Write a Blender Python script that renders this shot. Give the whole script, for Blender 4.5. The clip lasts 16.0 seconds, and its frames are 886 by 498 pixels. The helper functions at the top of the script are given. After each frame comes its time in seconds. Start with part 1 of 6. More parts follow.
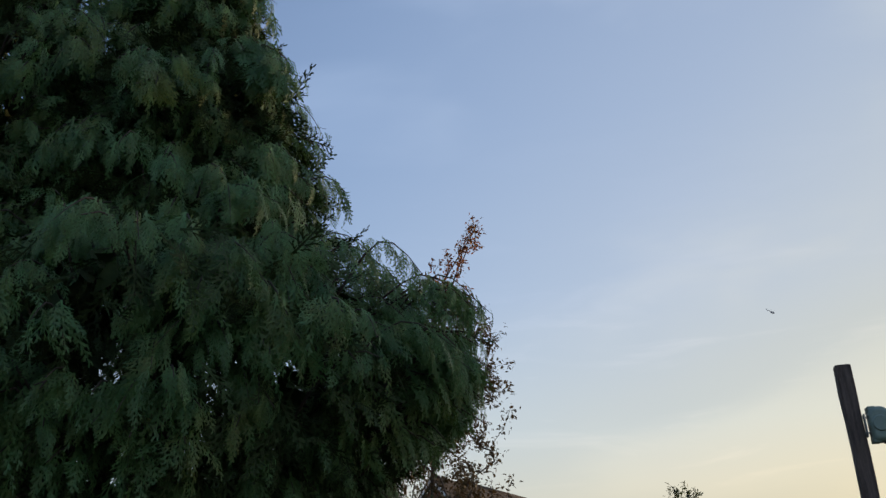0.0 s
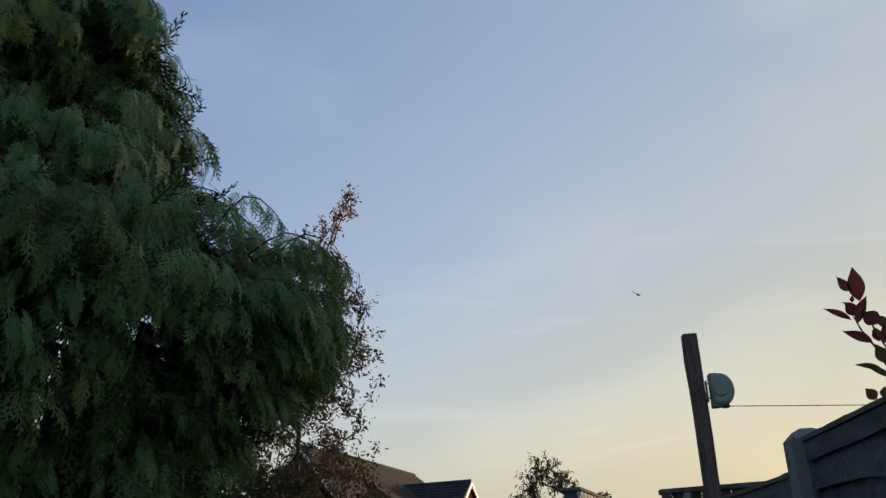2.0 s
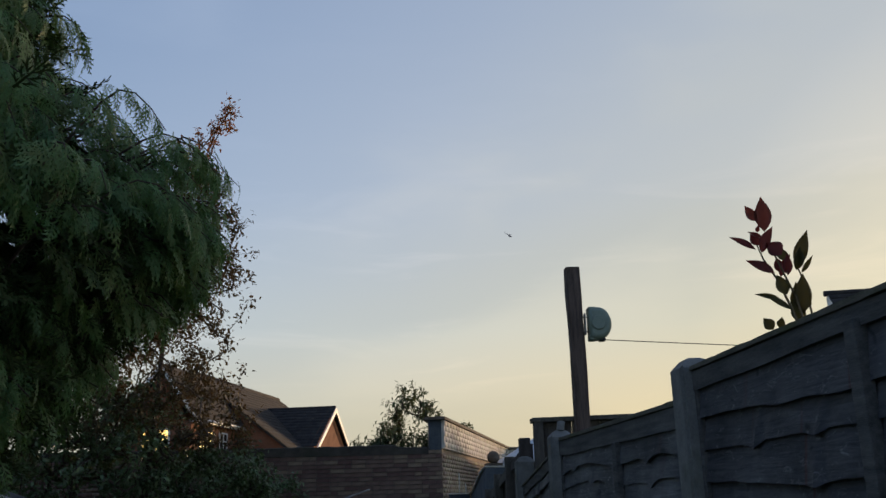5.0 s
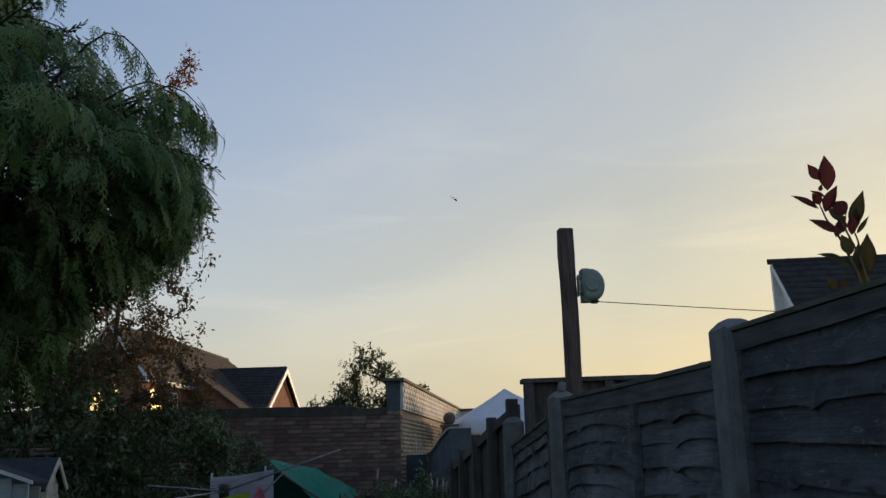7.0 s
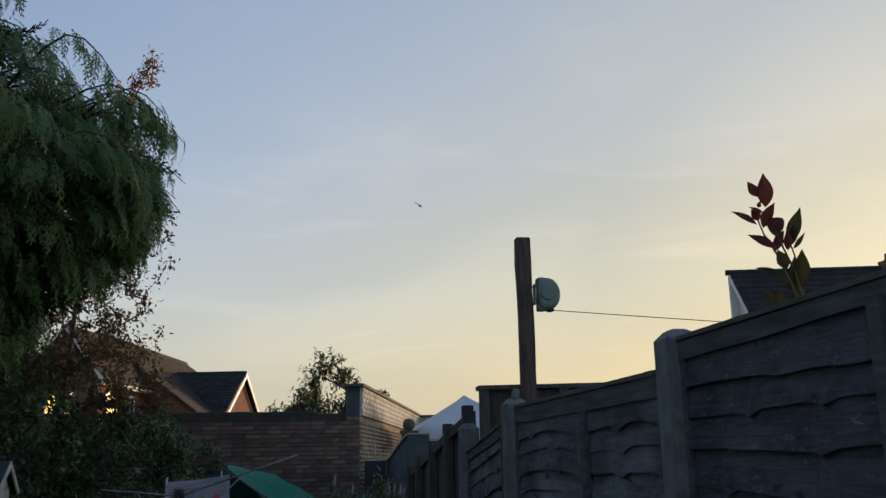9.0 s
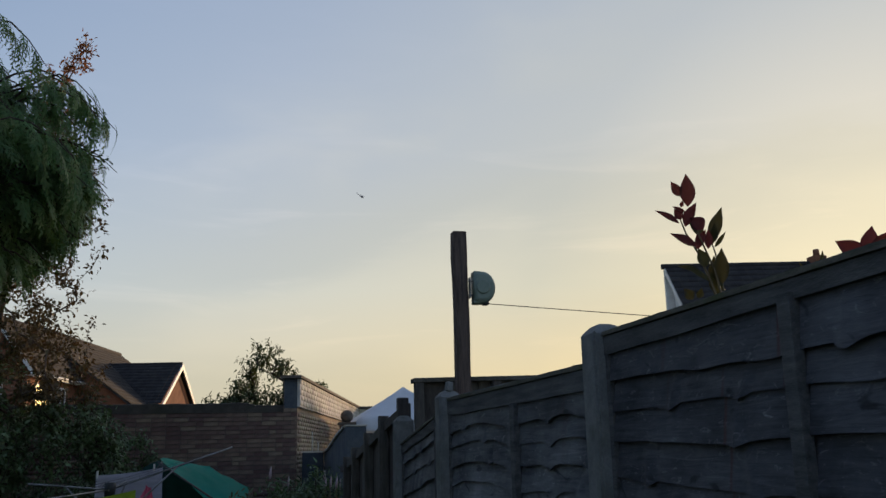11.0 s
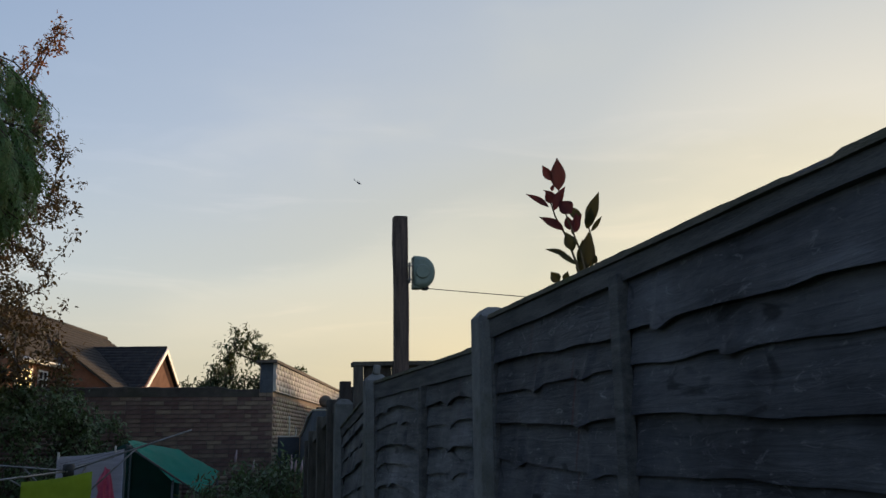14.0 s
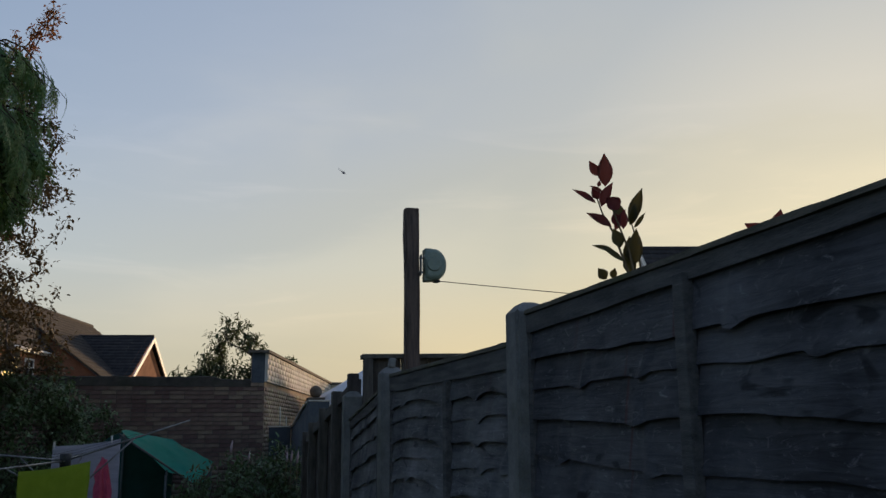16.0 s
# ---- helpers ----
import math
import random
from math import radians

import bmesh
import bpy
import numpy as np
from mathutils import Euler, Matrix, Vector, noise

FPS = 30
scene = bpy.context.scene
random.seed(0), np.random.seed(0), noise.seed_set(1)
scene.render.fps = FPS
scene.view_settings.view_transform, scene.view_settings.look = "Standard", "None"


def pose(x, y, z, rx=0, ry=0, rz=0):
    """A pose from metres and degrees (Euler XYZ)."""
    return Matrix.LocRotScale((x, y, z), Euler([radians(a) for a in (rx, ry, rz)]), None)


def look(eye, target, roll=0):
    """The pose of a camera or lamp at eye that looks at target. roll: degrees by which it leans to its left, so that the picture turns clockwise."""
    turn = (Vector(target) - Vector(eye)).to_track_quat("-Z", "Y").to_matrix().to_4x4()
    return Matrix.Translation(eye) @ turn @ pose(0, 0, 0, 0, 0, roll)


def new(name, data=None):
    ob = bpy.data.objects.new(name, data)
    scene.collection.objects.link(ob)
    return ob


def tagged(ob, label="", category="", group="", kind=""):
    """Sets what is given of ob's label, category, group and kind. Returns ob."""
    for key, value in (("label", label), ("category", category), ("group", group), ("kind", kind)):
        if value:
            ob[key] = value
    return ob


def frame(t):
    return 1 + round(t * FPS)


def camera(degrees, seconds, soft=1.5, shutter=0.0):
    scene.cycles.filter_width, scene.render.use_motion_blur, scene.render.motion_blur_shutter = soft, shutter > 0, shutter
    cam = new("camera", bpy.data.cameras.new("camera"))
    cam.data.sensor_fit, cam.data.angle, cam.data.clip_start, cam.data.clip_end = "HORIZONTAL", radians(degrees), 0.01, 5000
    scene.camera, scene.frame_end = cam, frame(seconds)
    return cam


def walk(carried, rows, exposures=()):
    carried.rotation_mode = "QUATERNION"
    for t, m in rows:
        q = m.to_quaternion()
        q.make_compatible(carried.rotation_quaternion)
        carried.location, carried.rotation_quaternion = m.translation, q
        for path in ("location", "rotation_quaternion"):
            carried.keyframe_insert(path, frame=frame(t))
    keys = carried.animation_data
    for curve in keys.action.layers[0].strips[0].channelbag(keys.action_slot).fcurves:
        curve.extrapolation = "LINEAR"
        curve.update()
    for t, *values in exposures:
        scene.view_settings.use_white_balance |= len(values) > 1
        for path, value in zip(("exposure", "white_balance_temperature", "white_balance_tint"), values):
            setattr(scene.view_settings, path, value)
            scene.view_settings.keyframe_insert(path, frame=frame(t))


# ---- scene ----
cam = camera(52.7, 16.0)
PATH = [
    (0, (-0.739, -2.578, 1.543), (-1.154, -0.775, 2.303), -2.27),
    (0.5, (-0.702, -2.534, 1.541), (-1.068, -0.724, 2.310), -2.64),
    (1, (-0.695, -2.535, 1.529), (-0.993, -0.709, 2.289), -2.71),
    (1.5, (-0.696, -2.536, 1.510), (-0.921, -0.688, 2.241), -2.79),
    (2, (-0.689, -2.541, 1.480), (-0.844, -0.672, 2.174), -2.89),
    (2.5, (-0.672, -2.502, 1.487), (-0.770, -0.613, 2.137), -2.75),
    (3, (-0.645, -2.502, 1.475), (-0.695, -0.599, 2.090), -2.53),
    (3.5, (-0.635, -2.486, 1.458), (-0.643, -0.576, 2.052), -2.10),
    (4, (-0.610, -2.452, 1.465), (-0.580, -0.537, 2.042), -1.66),
    (6.5, (-1.022, -2.321, 1.465), (-0.800, -0.392, 1.944), -1.56),
    (7, (-0.998, -2.296, 1.468), (-0.760, -0.364, 1.926), -1.33),
    (7.5, (-0.986, -2.278, 1.459), (-0.737, -0.343, 1.902), -1.18),
    (8, (-0.982, -2.259, 1.453), (-0.719, -0.325, 1.892), -1.03),
    (8.5, (-0.981, -2.310, 1.468), (-0.697, -0.382, 1.917), -1.04),
    (9, (-0.977, -2.347, 1.463), (-0.659, -0.429, 1.933), -1.00),
    (11.5, (-0.933, -2.375, 1.468), (-0.478, -0.477, 1.906), -1.29),
    (12, (-0.872, -2.383, 1.453), (-0.431, -0.480, 1.882), -0.96),
    (12.5, (-0.713, -2.400, 1.451), (-0.288, -0.493, 1.882), -0.56),
    (13, (-0.599, -2.439, 1.450), (-0.183, -0.531, 1.879), -0.40),
    (13.5, (-0.582, -2.462, 1.449), (-0.153, -0.556, 1.877), -0.65),
    (14, (-0.666, -2.451, 1.446), (-0.212, -0.550, 1.867), -0.77),
    (14.5, (-0.807, -2.388, 1.465), (-0.318, -0.494, 1.882), -0.88),
    (15, (-0.921, -2.365, 1.470), (-0.407, -0.477, 1.884), -0.71),
    (15.5, (-0.920, -2.355, 1.472), (-0.406, -0.466, 1.881), -0.46),
    (16, (-0.802, -2.397, 1.461), (-0.312, -0.499, 1.862), -0.36),
]
EXPOSURES = [(0.0, 0.20, 6380, 10), (1.5, 0.12, 6450, 10), (3.5, 0.03, 6500, 10), (7.0, 0.04, 6600, 10), (12.5, 0.05, 6650, 10),
             (13.5, 0.16, 6700, 10), (14.5, 0.09, 6680, 10), (16.0, -0.05, 6680, 10)]
walk(cam, [(t, look(eye, target, roll)) for t, eye, target, roll in PATH], EXPOSURES)

# ---- world, sun, light ----
SUN_AZ, SUN_EL = 42.0, 6.0          # degrees to the right of +y, degrees up
sun_dir = Vector((math.sin(radians(SUN_AZ)) * math.cos(radians(SUN_EL)), math.cos(radians(SUN_AZ)) * math.cos(radians(SUN_EL)), math.sin(radians(SUN_EL))))
sun_data = bpy.data.lights.new("sun", "SUN")
sun_data.energy, sun_data.angle, sun_data.color = 3.0, radians(8.0), (1.0, 0.68, 0.40)
sun = new("sun", sun_data)
sun.matrix_world = look(sun_dir * 60, (0, 0, 0))


def node(tree, kind, x=0, y=0, **inputs):
    n = tree.nodes.new(kind)
    n.location = (x, y)
    for key, value in inputs.items():
        n.inputs[key.replace("_", " ")].default_value = value
    return n


def math_node(tree, op, a, b=None, clamp=False):
    n = tree.nodes.new("ShaderNodeMath")
    n.operation, n.use_clamp = op, clamp
    for i, v in enumerate((a, b)):
        if v is None:
            continue
        if isinstance(v, (int, float)):
            n.inputs[i].default_value = v
        else:
            tree.links.new(v, n.inputs[i])
    return n.outputs[0]


def ramp_node(tree, fac, stops, interp="LINEAR"):
    n = tree.nodes.new("ShaderNodeValToRGB")
    n.color_ramp.interpolation = interp
    els = n.color_ramp.elements
    while len(els) < len(stops):
        els.new(0.5)
    for e, (p, c) in zip(els, stops):
        e.position = p
        e.color = (*c, 1) if len(c) == 3 else c
    tree.links.new(fac, n.inputs[0])
    return n.outputs[0]


def mix_node(tree, fac, a, b, blend="MIX"):
    n = tree.nodes.new("ShaderNodeMix")
    n.data_type, n.blend_type, n.clamp_factor = "RGBA", blend, True
    for sock, v in ((n.inputs[0], fac), (n.inputs[6], a), (n.inputs[7], b)):
        if isinstance(v, (int, float)):
            sock.default_value = v
        elif isinstance(v, tuple):
            sock.default_value = (*v, 1)
        else:
            tree.links.new(v, sock)
    return n.outputs[2]


def build_world():
    world = bpy.data.worlds.new("evening_sky")
    scene.world = world
    world.use_nodes = True
    t = world.node_tree
    t.nodes.clear()
    out = node(t, "ShaderNodeOutputWorld")
    bg = node(t, "ShaderNodeBackground")
    sky = node(t, "ShaderNodeTexSky")
    sky.sky_type, sky.sun_disc = "NISHITA", False
    sky.sun_elevation, sky.sun_rotation = radians(SUN_EL), radians(SUN_AZ)
    sky.altitude, sky.air_density, sky.dust_density, sky.ozone_density = 20, 1.0, 1.4, 2.0
    co = node(t, "ShaderNodeTexCoord").outputs["Generated"]
    # thin high haze: pale, streaked, thicker near the horizon
    mp = node(t, "ShaderNodeMapping", Scale=(1.0, 1.0, 2.6), Rotation=(0.10, -0.30, 0.3))
    t.links.new(co, mp.inputs[0])
    n1 = node(t, "ShaderNodeTexNoise", Scale=2.0, Detail=5.0, Roughness=0.45, Distortion=0.5)
    t.links.new(mp.outputs[0], n1.inputs[0])
    streak = ramp_node(t, n1.outputs[0], [(0.46, (0, 0, 0)), (0.72, (1, 1, 1))], "EASE")
    sep = node(t, "ShaderNodeSeparateXYZ")
    t.links.new(co, sep.inputs[0])
    haze = ramp_node(t, sep.outputs[2], [(0.0, (1, 1, 1)), (0.16, (0.72, 0.72, 0.72)), (0.34, (0.34, 0.34, 0.34)), (0.62, (0.16, 0.16, 0.16)), (1.0, (0.1, 0.1, 0.1))])
    fac = math_node(t, "ADD", math_node(t, "MULTIPLY", haze, 0.75), math_node(t, "MULTIPLY", streak, 0.14), True)
    dot = node(t, "ShaderNodeVectorMath")
    dot.operation = "DOT_PRODUCT"
    dot.inputs[1].default_value = sun_dir
    t.links.new(co, dot.inputs[0])
    side = ramp_node(t, dot.outputs["Value"], [(0.0, (0, 0, 0)), (0.9, (1, 1, 1))])
    fac = math_node(t, "ADD", fac, math_node(t, "MULTIPLY", side, 0.66), True)
    glow = ramp_node(t, dot.outputs["Value"], [(0.0, (0.39, 0.50, 0.71)), (0.45, (0.44, 0.53, 0.66)), (0.75, (0.49, 0.535, 0.585)), (0.92, (0.555, 0.565, 0.53)), (0.975, (0.715, 0.67, 0.545)), (1.0, (0.88, 0.79, 0.59))])
    low = ramp_node(t, sep.outputs[2], [(0.0, (1.36, 1.02, 0.60)), (0.08, (1.28, 1.08, 0.72)), (0.18, (1.10, 1.07, 0.94)), (0.32, (0.91, 0.945, 1.0)), (0.5, (0.78, 0.855, 0.99)), (1.0, (0.68, 0.76, 0.93))])
    haze_col = mix_node(t, 0.9, glow, low, "MULTIPLY")
    base = node(t, "ShaderNodeVectorMath")
    base.operation = "SCALE"
    base.inputs["Scale"].default_value = SKY_GAIN
    t.links.new(sky.outputs[0], base.inputs[0])
    clear = mix_node(t, 1.0, base.outputs[0], (0.93, 0.96, 1.12), "MULTIPLY")
    col = mix_node(t, fac, clear, haze_col)
    wisp = mix_node(t, 1.0, haze_col, (1.20, 1.15, 1.08), "MULTIPLY")
    col = mix_node(t, math_node(t, "MULTIPLY", streak, 0.75), col, wisp)
    # small torn wisps low over the horizon
    mp2 = node(t, "ShaderNodeMapping", Scale=(2.4, 2.4, 15.0), Rotation=(0.05, 0.04, 0.0), Location=(0.35, 0.1, 0.6))
    t.links.new(co, mp2.inputs[0])
    n2 = node(t, "ShaderNodeTexNoise", Scale=1.7, Detail=8.0, Roughness=0.58, Distortion=0.7)
    t.links.new(mp2.outputs[0], n2.inputs[0])
    torn = ramp_node(t, n2.outputs[0], [(0.52, (0, 0, 0)), (0.70, (1, 1, 1))], "EASE")
    band = ramp_node(t, sep.outputs[2], [(0.05, (0.1, 0.1, 0.1)), (0.16, (0.9, 0.9, 0.9)), (0.26, (1, 1, 1)), (0.36, (0.25, 0.25, 0.25)), (0.6, (0, 0, 0))])
    torn = math_node(t, "MULTIPLY", math_node(t, "MULTIPLY", torn, band), 0.55)
    col = mix_node(t, torn, col, mix_node(t, 1.0, col, (1.17, 1.12, 1.10), "MULTIPLY"))
    t.links.new(col, bg.inputs[0])
    bg.inputs[1].default_value = 1.0
    t.links.new(bg.outputs[0], out.inputs[0])


SKY_GAIN = 0.205
build_world()


# ---- mesh and object helpers ----
def thing(name, loc, label, category, group=""):
    ob = new(name)
    ob.location = loc
    ob.empty_display_size = 0.1
    return tagged(ob, label, category, group)


def part(name, data, material, parent=None, label=""):
    """Link a bmesh or a mesh, given in world places, as one mesh object under its thing."""
    if isinstance(data, bmesh.types.BMesh):
        me = bpy.data.meshes.new(name)
        data.normal_update()
        data.to_mesh(me)
        data.free()
    else:
        me = data
    if not me.materials:
        me.materials.append(material)
    ob = new(name, me)
    if parent is not None:
        ob.parent = parent
        if parent.type == "EMPTY":
            ob.matrix_parent_inverse = Matrix.Translation(-parent.location)
    if label:
        ob["label"] = label
    return ob


def sized(ob, k, pivot=(-0.85, -2.38, 1.466)):
    """Draw a thing k times as large, and k times as far from a pivot."""
    pivot = Vector(pivot)
    ob.location = pivot + (ob.location - pivot) * k
    ob.scale = (k, k, k)
    return ob


def turned(ob, degrees_, pivot):
    """Turn a thing about the upright through a pivot."""
    m = Matrix.Translation(pivot) @ Matrix.Rotation(radians(degrees_), 4, "Z") @ Matrix.Translation(-Vector(pivot))
    ob.location = m @ ob.location
    ob.rotation_euler = (0, 0, radians(degrees_))
    return ob


def structure(name, data, material, label, category="structure"):
    return tagged(part(name, data, material), label, category, kind="structure")


def box(bm, x0, x1, y0, y1, z0, z1, bevel=0.0, m=None):
    r = bmesh.ops.create_cube(bm, size=1, matrix=Matrix.Translation(((x0 + x1) / 2, (y0 + y1) / 2, (z0 + z1) / 2)) @ Matrix.Diagonal((x1 - x0, y1 - y0, z1 - z0, 1)))
    vs = r["verts"]
    if bevel:
        es = list({e for v in vs for e in v.link_edges})
        b = bmesh.ops.bevel(bm, geom=es, offset=bevel, segments=2, affect="EDGES", profile=0.6)
        vs = list({v for f in b["faces"] for v in f.verts} | {v for v in vs if v.is_valid})
    if m is not None:
        bmesh.ops.transform(bm, matrix=m, verts=[v for v in vs if v.is_valid])
    return vs


def boxed(*a, **k):
    bm = bmesh.new()
    box(bm, *a, **k)
    return bm


def tube(bm, pts, radii, sides=8, cap=True):
    pts = [Vector(p) for p in pts]
    if not hasattr(radii, "__len__"):
        radii = [radii] * len(pts)
    rings, ref = [], Vector((0.31, 0.2, 0.93))
    for i, p in enumerate(pts):
        d = (pts[min(i + 1, len(pts) - 1)] - pts[max(i - 1, 0)]).normalized()
        u = d.cross(ref if abs(d.dot(ref)) < 0.95 else Vector((1, 0, 0))).normalized()
        v = d.cross(u)
        rings.append([bm.verts.new(p + radii[i] * (math.cos(a) * u + math.sin(a) * v)) for a in (2 * math.pi * k / sides for k in range(sides))])
    for a, b in zip(rings, rings[1:]):
        for k in range(sides):
            f = bm.faces.new((a[k], a[(k + 1) % sides], b[(k + 1) % sides], b[k]))
            f.smooth = True
    if cap:
        bm.faces.new(rings[0][::-1])
        bm.faces.new(rings[-1])


def tubed(*a, **k):
    bm = bmesh.new()
    tube(bm, *a, **k)
    return bm


def poly_solid(pts, thick_vec):
    """A flat outline given a thickness."""
    bm = bmesh.new()
    a = [bm.verts.new(Vector(p)) for p in pts]
    b = [bm.verts.new(Vector(p) + Vector(thick_vec)) for p in pts]
    bm.faces.new(a)
    bm.faces.new(b[::-1])
    for i in range(len(a)):
        j = (i + 1) % len(a)
        bm.faces.new((a[j], a[i], b[i], b[j]))
    bmesh.ops.recalc_face_normals(bm, faces=bm.faces)
    return bm


def np_mesh(name, co, tris, smooth=False):
    me = bpy.data.meshes.new(name)
    co, tris = np.asarray(co, np.float32), np.asarray(tris, np.int32)
    me.vertices.add(len(co))
    me.vertices.foreach_set("co", co.ravel())
    me.loops.add(tris.size)
    me.loops.foreach_set("vertex_index", tris.ravel())
    me.polygons.add(len(tris))
    me.polygons.foreach_set("loop_start", np.arange(0, tris.size, 3, dtype=np.int32))
    if smooth:
        me.polygons.foreach_set("use_smooth", np.ones(len(tris), bool))
    me.update(calc_edges=True)
    return me


def scatter(templates, which, pos, rot, scale):
    """Join many small shapes into arrays: rot is (n, 3, 3) with columns along, across, normal."""
    cos, trs, off = [], [], 0
    for k, (tv, tf) in enumerate(templates):
        sel = np.nonzero(which == k)[0]
        if not len(sel):
            continue
        c = np.einsum("nij,vj->nvi", rot[sel], tv) * scale[sel][:, None, None] + pos[sel][:, None, :]
        f = tf[None] + (np.arange(len(sel)) * len(tv))[:, None, None] + off
        cos.append(c.reshape(-1, 3))
        trs.append(f.reshape(-1, 3))
        off += len(sel) * len(tv)
    return np.concatenate(cos), np.concatenate(trs)


def frames_of(along, up):
    along = along / np.linalg.norm(along, axis=1, keepdims=True)
    across = np.cross(up, along)
    across /= np.linalg.norm(across, axis=1, keepdims=True) + 1e-9
    nor = np.cross(along, across)
    return np.stack([along, across, nor], axis=2)


# ---- materials ----
def material(name, c1, c2, rough=0.7, scale=8.0, fine=90.0, bump=0.25, metal=0.0, stretch=(1, 1, 1), island=0.0, objvar=0.0, stain=None, stain_scale=1.4, spec=0.4, trans=None, contrast=(0.35, 0.68)):
    m = bpy.data.materials.new(name)
    m.use_nodes = True
    t = m.node_tree
    b = t.nodes["Principled BSDF"]
    co = node(t, "ShaderNodeTexCoord").outputs["Object"]
    mp = node(t, "ShaderNodeMapping", Scale=stretch)
    t.links.new(co, mp.inputs[0])
    big = node(t, "ShaderNodeTexNoise", Scale=scale, Detail=5.0, Roughness=0.6)
    small = node(t, "ShaderNodeTexNoise", Scale=fine, Detail=4.0, Roughness=0.65)
    for n in (big, small):
        t.links.new(mp.outputs[0], n.inputs[0])
    f = math_node(t, "ADD", math_node(t, "MULTIPLY", big.outputs[0], 0.6), math_node(t, "MULTIPLY", small.outputs[0], 0.4))
    col = ramp_node(t, f, [(contrast[0], c1), (contrast[1], c2)])
    if stain:
        sn = node(t, "ShaderNodeTexNoise", Scale=stain_scale, Detail=6.0, Roughness=0.7)
        t.links.new(co, sn.inputs[0])
        sf = ramp_node(t, sn.outputs[0], [(0.50, (0, 0, 0)), (0.68, (0.8, 0.8, 0.8))])
        col = mix_node(t, sf, col, stain)
    if island or objvar:
        hsv = node(t, "ShaderNodeHueSaturation")
        src = node(t, "ShaderNodeNewGeometry").outputs["Random Per Island"] if island else node(t, "ShaderNodeObjectInfo").outputs["Random"]
        amt = island or objvar
        v = math_node(t, "ADD", math_node(t, "MULTIPLY", src, 2 * amt), 1 - amt)
        t.links.new(v, hsv.inputs["Value"])
        h = math_node(t, "ADD", math_node(t, "MULTIPLY", src, 0.05), 0.475)
        t.links.new(h, hsv.inputs["Hue"])
        t.links.new(col, hsv.inputs["Color"])
        col = hsv.outputs[0]
    t.links.new(col, b.inputs["Base Color"])
    b.inputs["Metallic"].default_value = metal
    b.inputs["Specular IOR Level"].default_value = spec
    r = math_node(t, "ADD", math_node(t, "MULTIPLY", small.outputs[0], 0.25), rough - 0.12, True)
    t.links.new(r, b.inputs["Roughness"])
    if bump:
        bp = node(t, "ShaderNodeBump", Strength=bump, Distance=0.01)
        t.links.new(f, bp.inputs["Height"])
        t.links.new(bp.outputs[0], b.inputs["Normal"])
    if trans:
        tr = node(t, "ShaderNodeBsdfTranslucent")
        tr.inputs[0].default_value = (*trans[:3], 1)
        mx = node(t, "ShaderNodeMixShader", Fac=trans[3])
        t.links.new(b.outputs[0], mx.inputs[1])
        t.links.new(tr.outputs[0], mx.inputs[2])
        t.links.new(mx.outputs[0], t.nodes["Material Output"].inputs[0])
    return m


def glass_material(name, tint=(0.02, 0.025, 0.03)):
    m = bpy.data.materials.new(name)
    m.use_nodes = True
    b = m.node_tree.nodes["Principled BSDF"]
    b.inputs["Base Color"].default_value = (*tint, 1)
    b.inputs["Roughness"].default_value = 0.06
    b.inputs["Specular IOR Level"].default_value = 0.8
    return m


def lit_material(name, colour, strength):
    m = bpy.data.materials.new(name)
    m.use_nodes = True
    t = m.node_tree
    b = t.nodes["Principled BSDF"]
    nz = node(t, "ShaderNodeTexNoise", Scale=2.2, Detail=3.0)
    t.links.new(node(t, "ShaderNodeTexCoord").outputs["Object"], nz.inputs[0])
    c = ramp_node(t, nz.outputs[0], [(0.35, tuple(v * 0.55 for v in colour)), (0.65, colour)])
    t.links.new(c, b.inputs["Emission Color"])
    b.inputs["Emission Strength"].default_value = strength
    b.inputs["Base Color"].default_value = (*colour, 1)
    return m


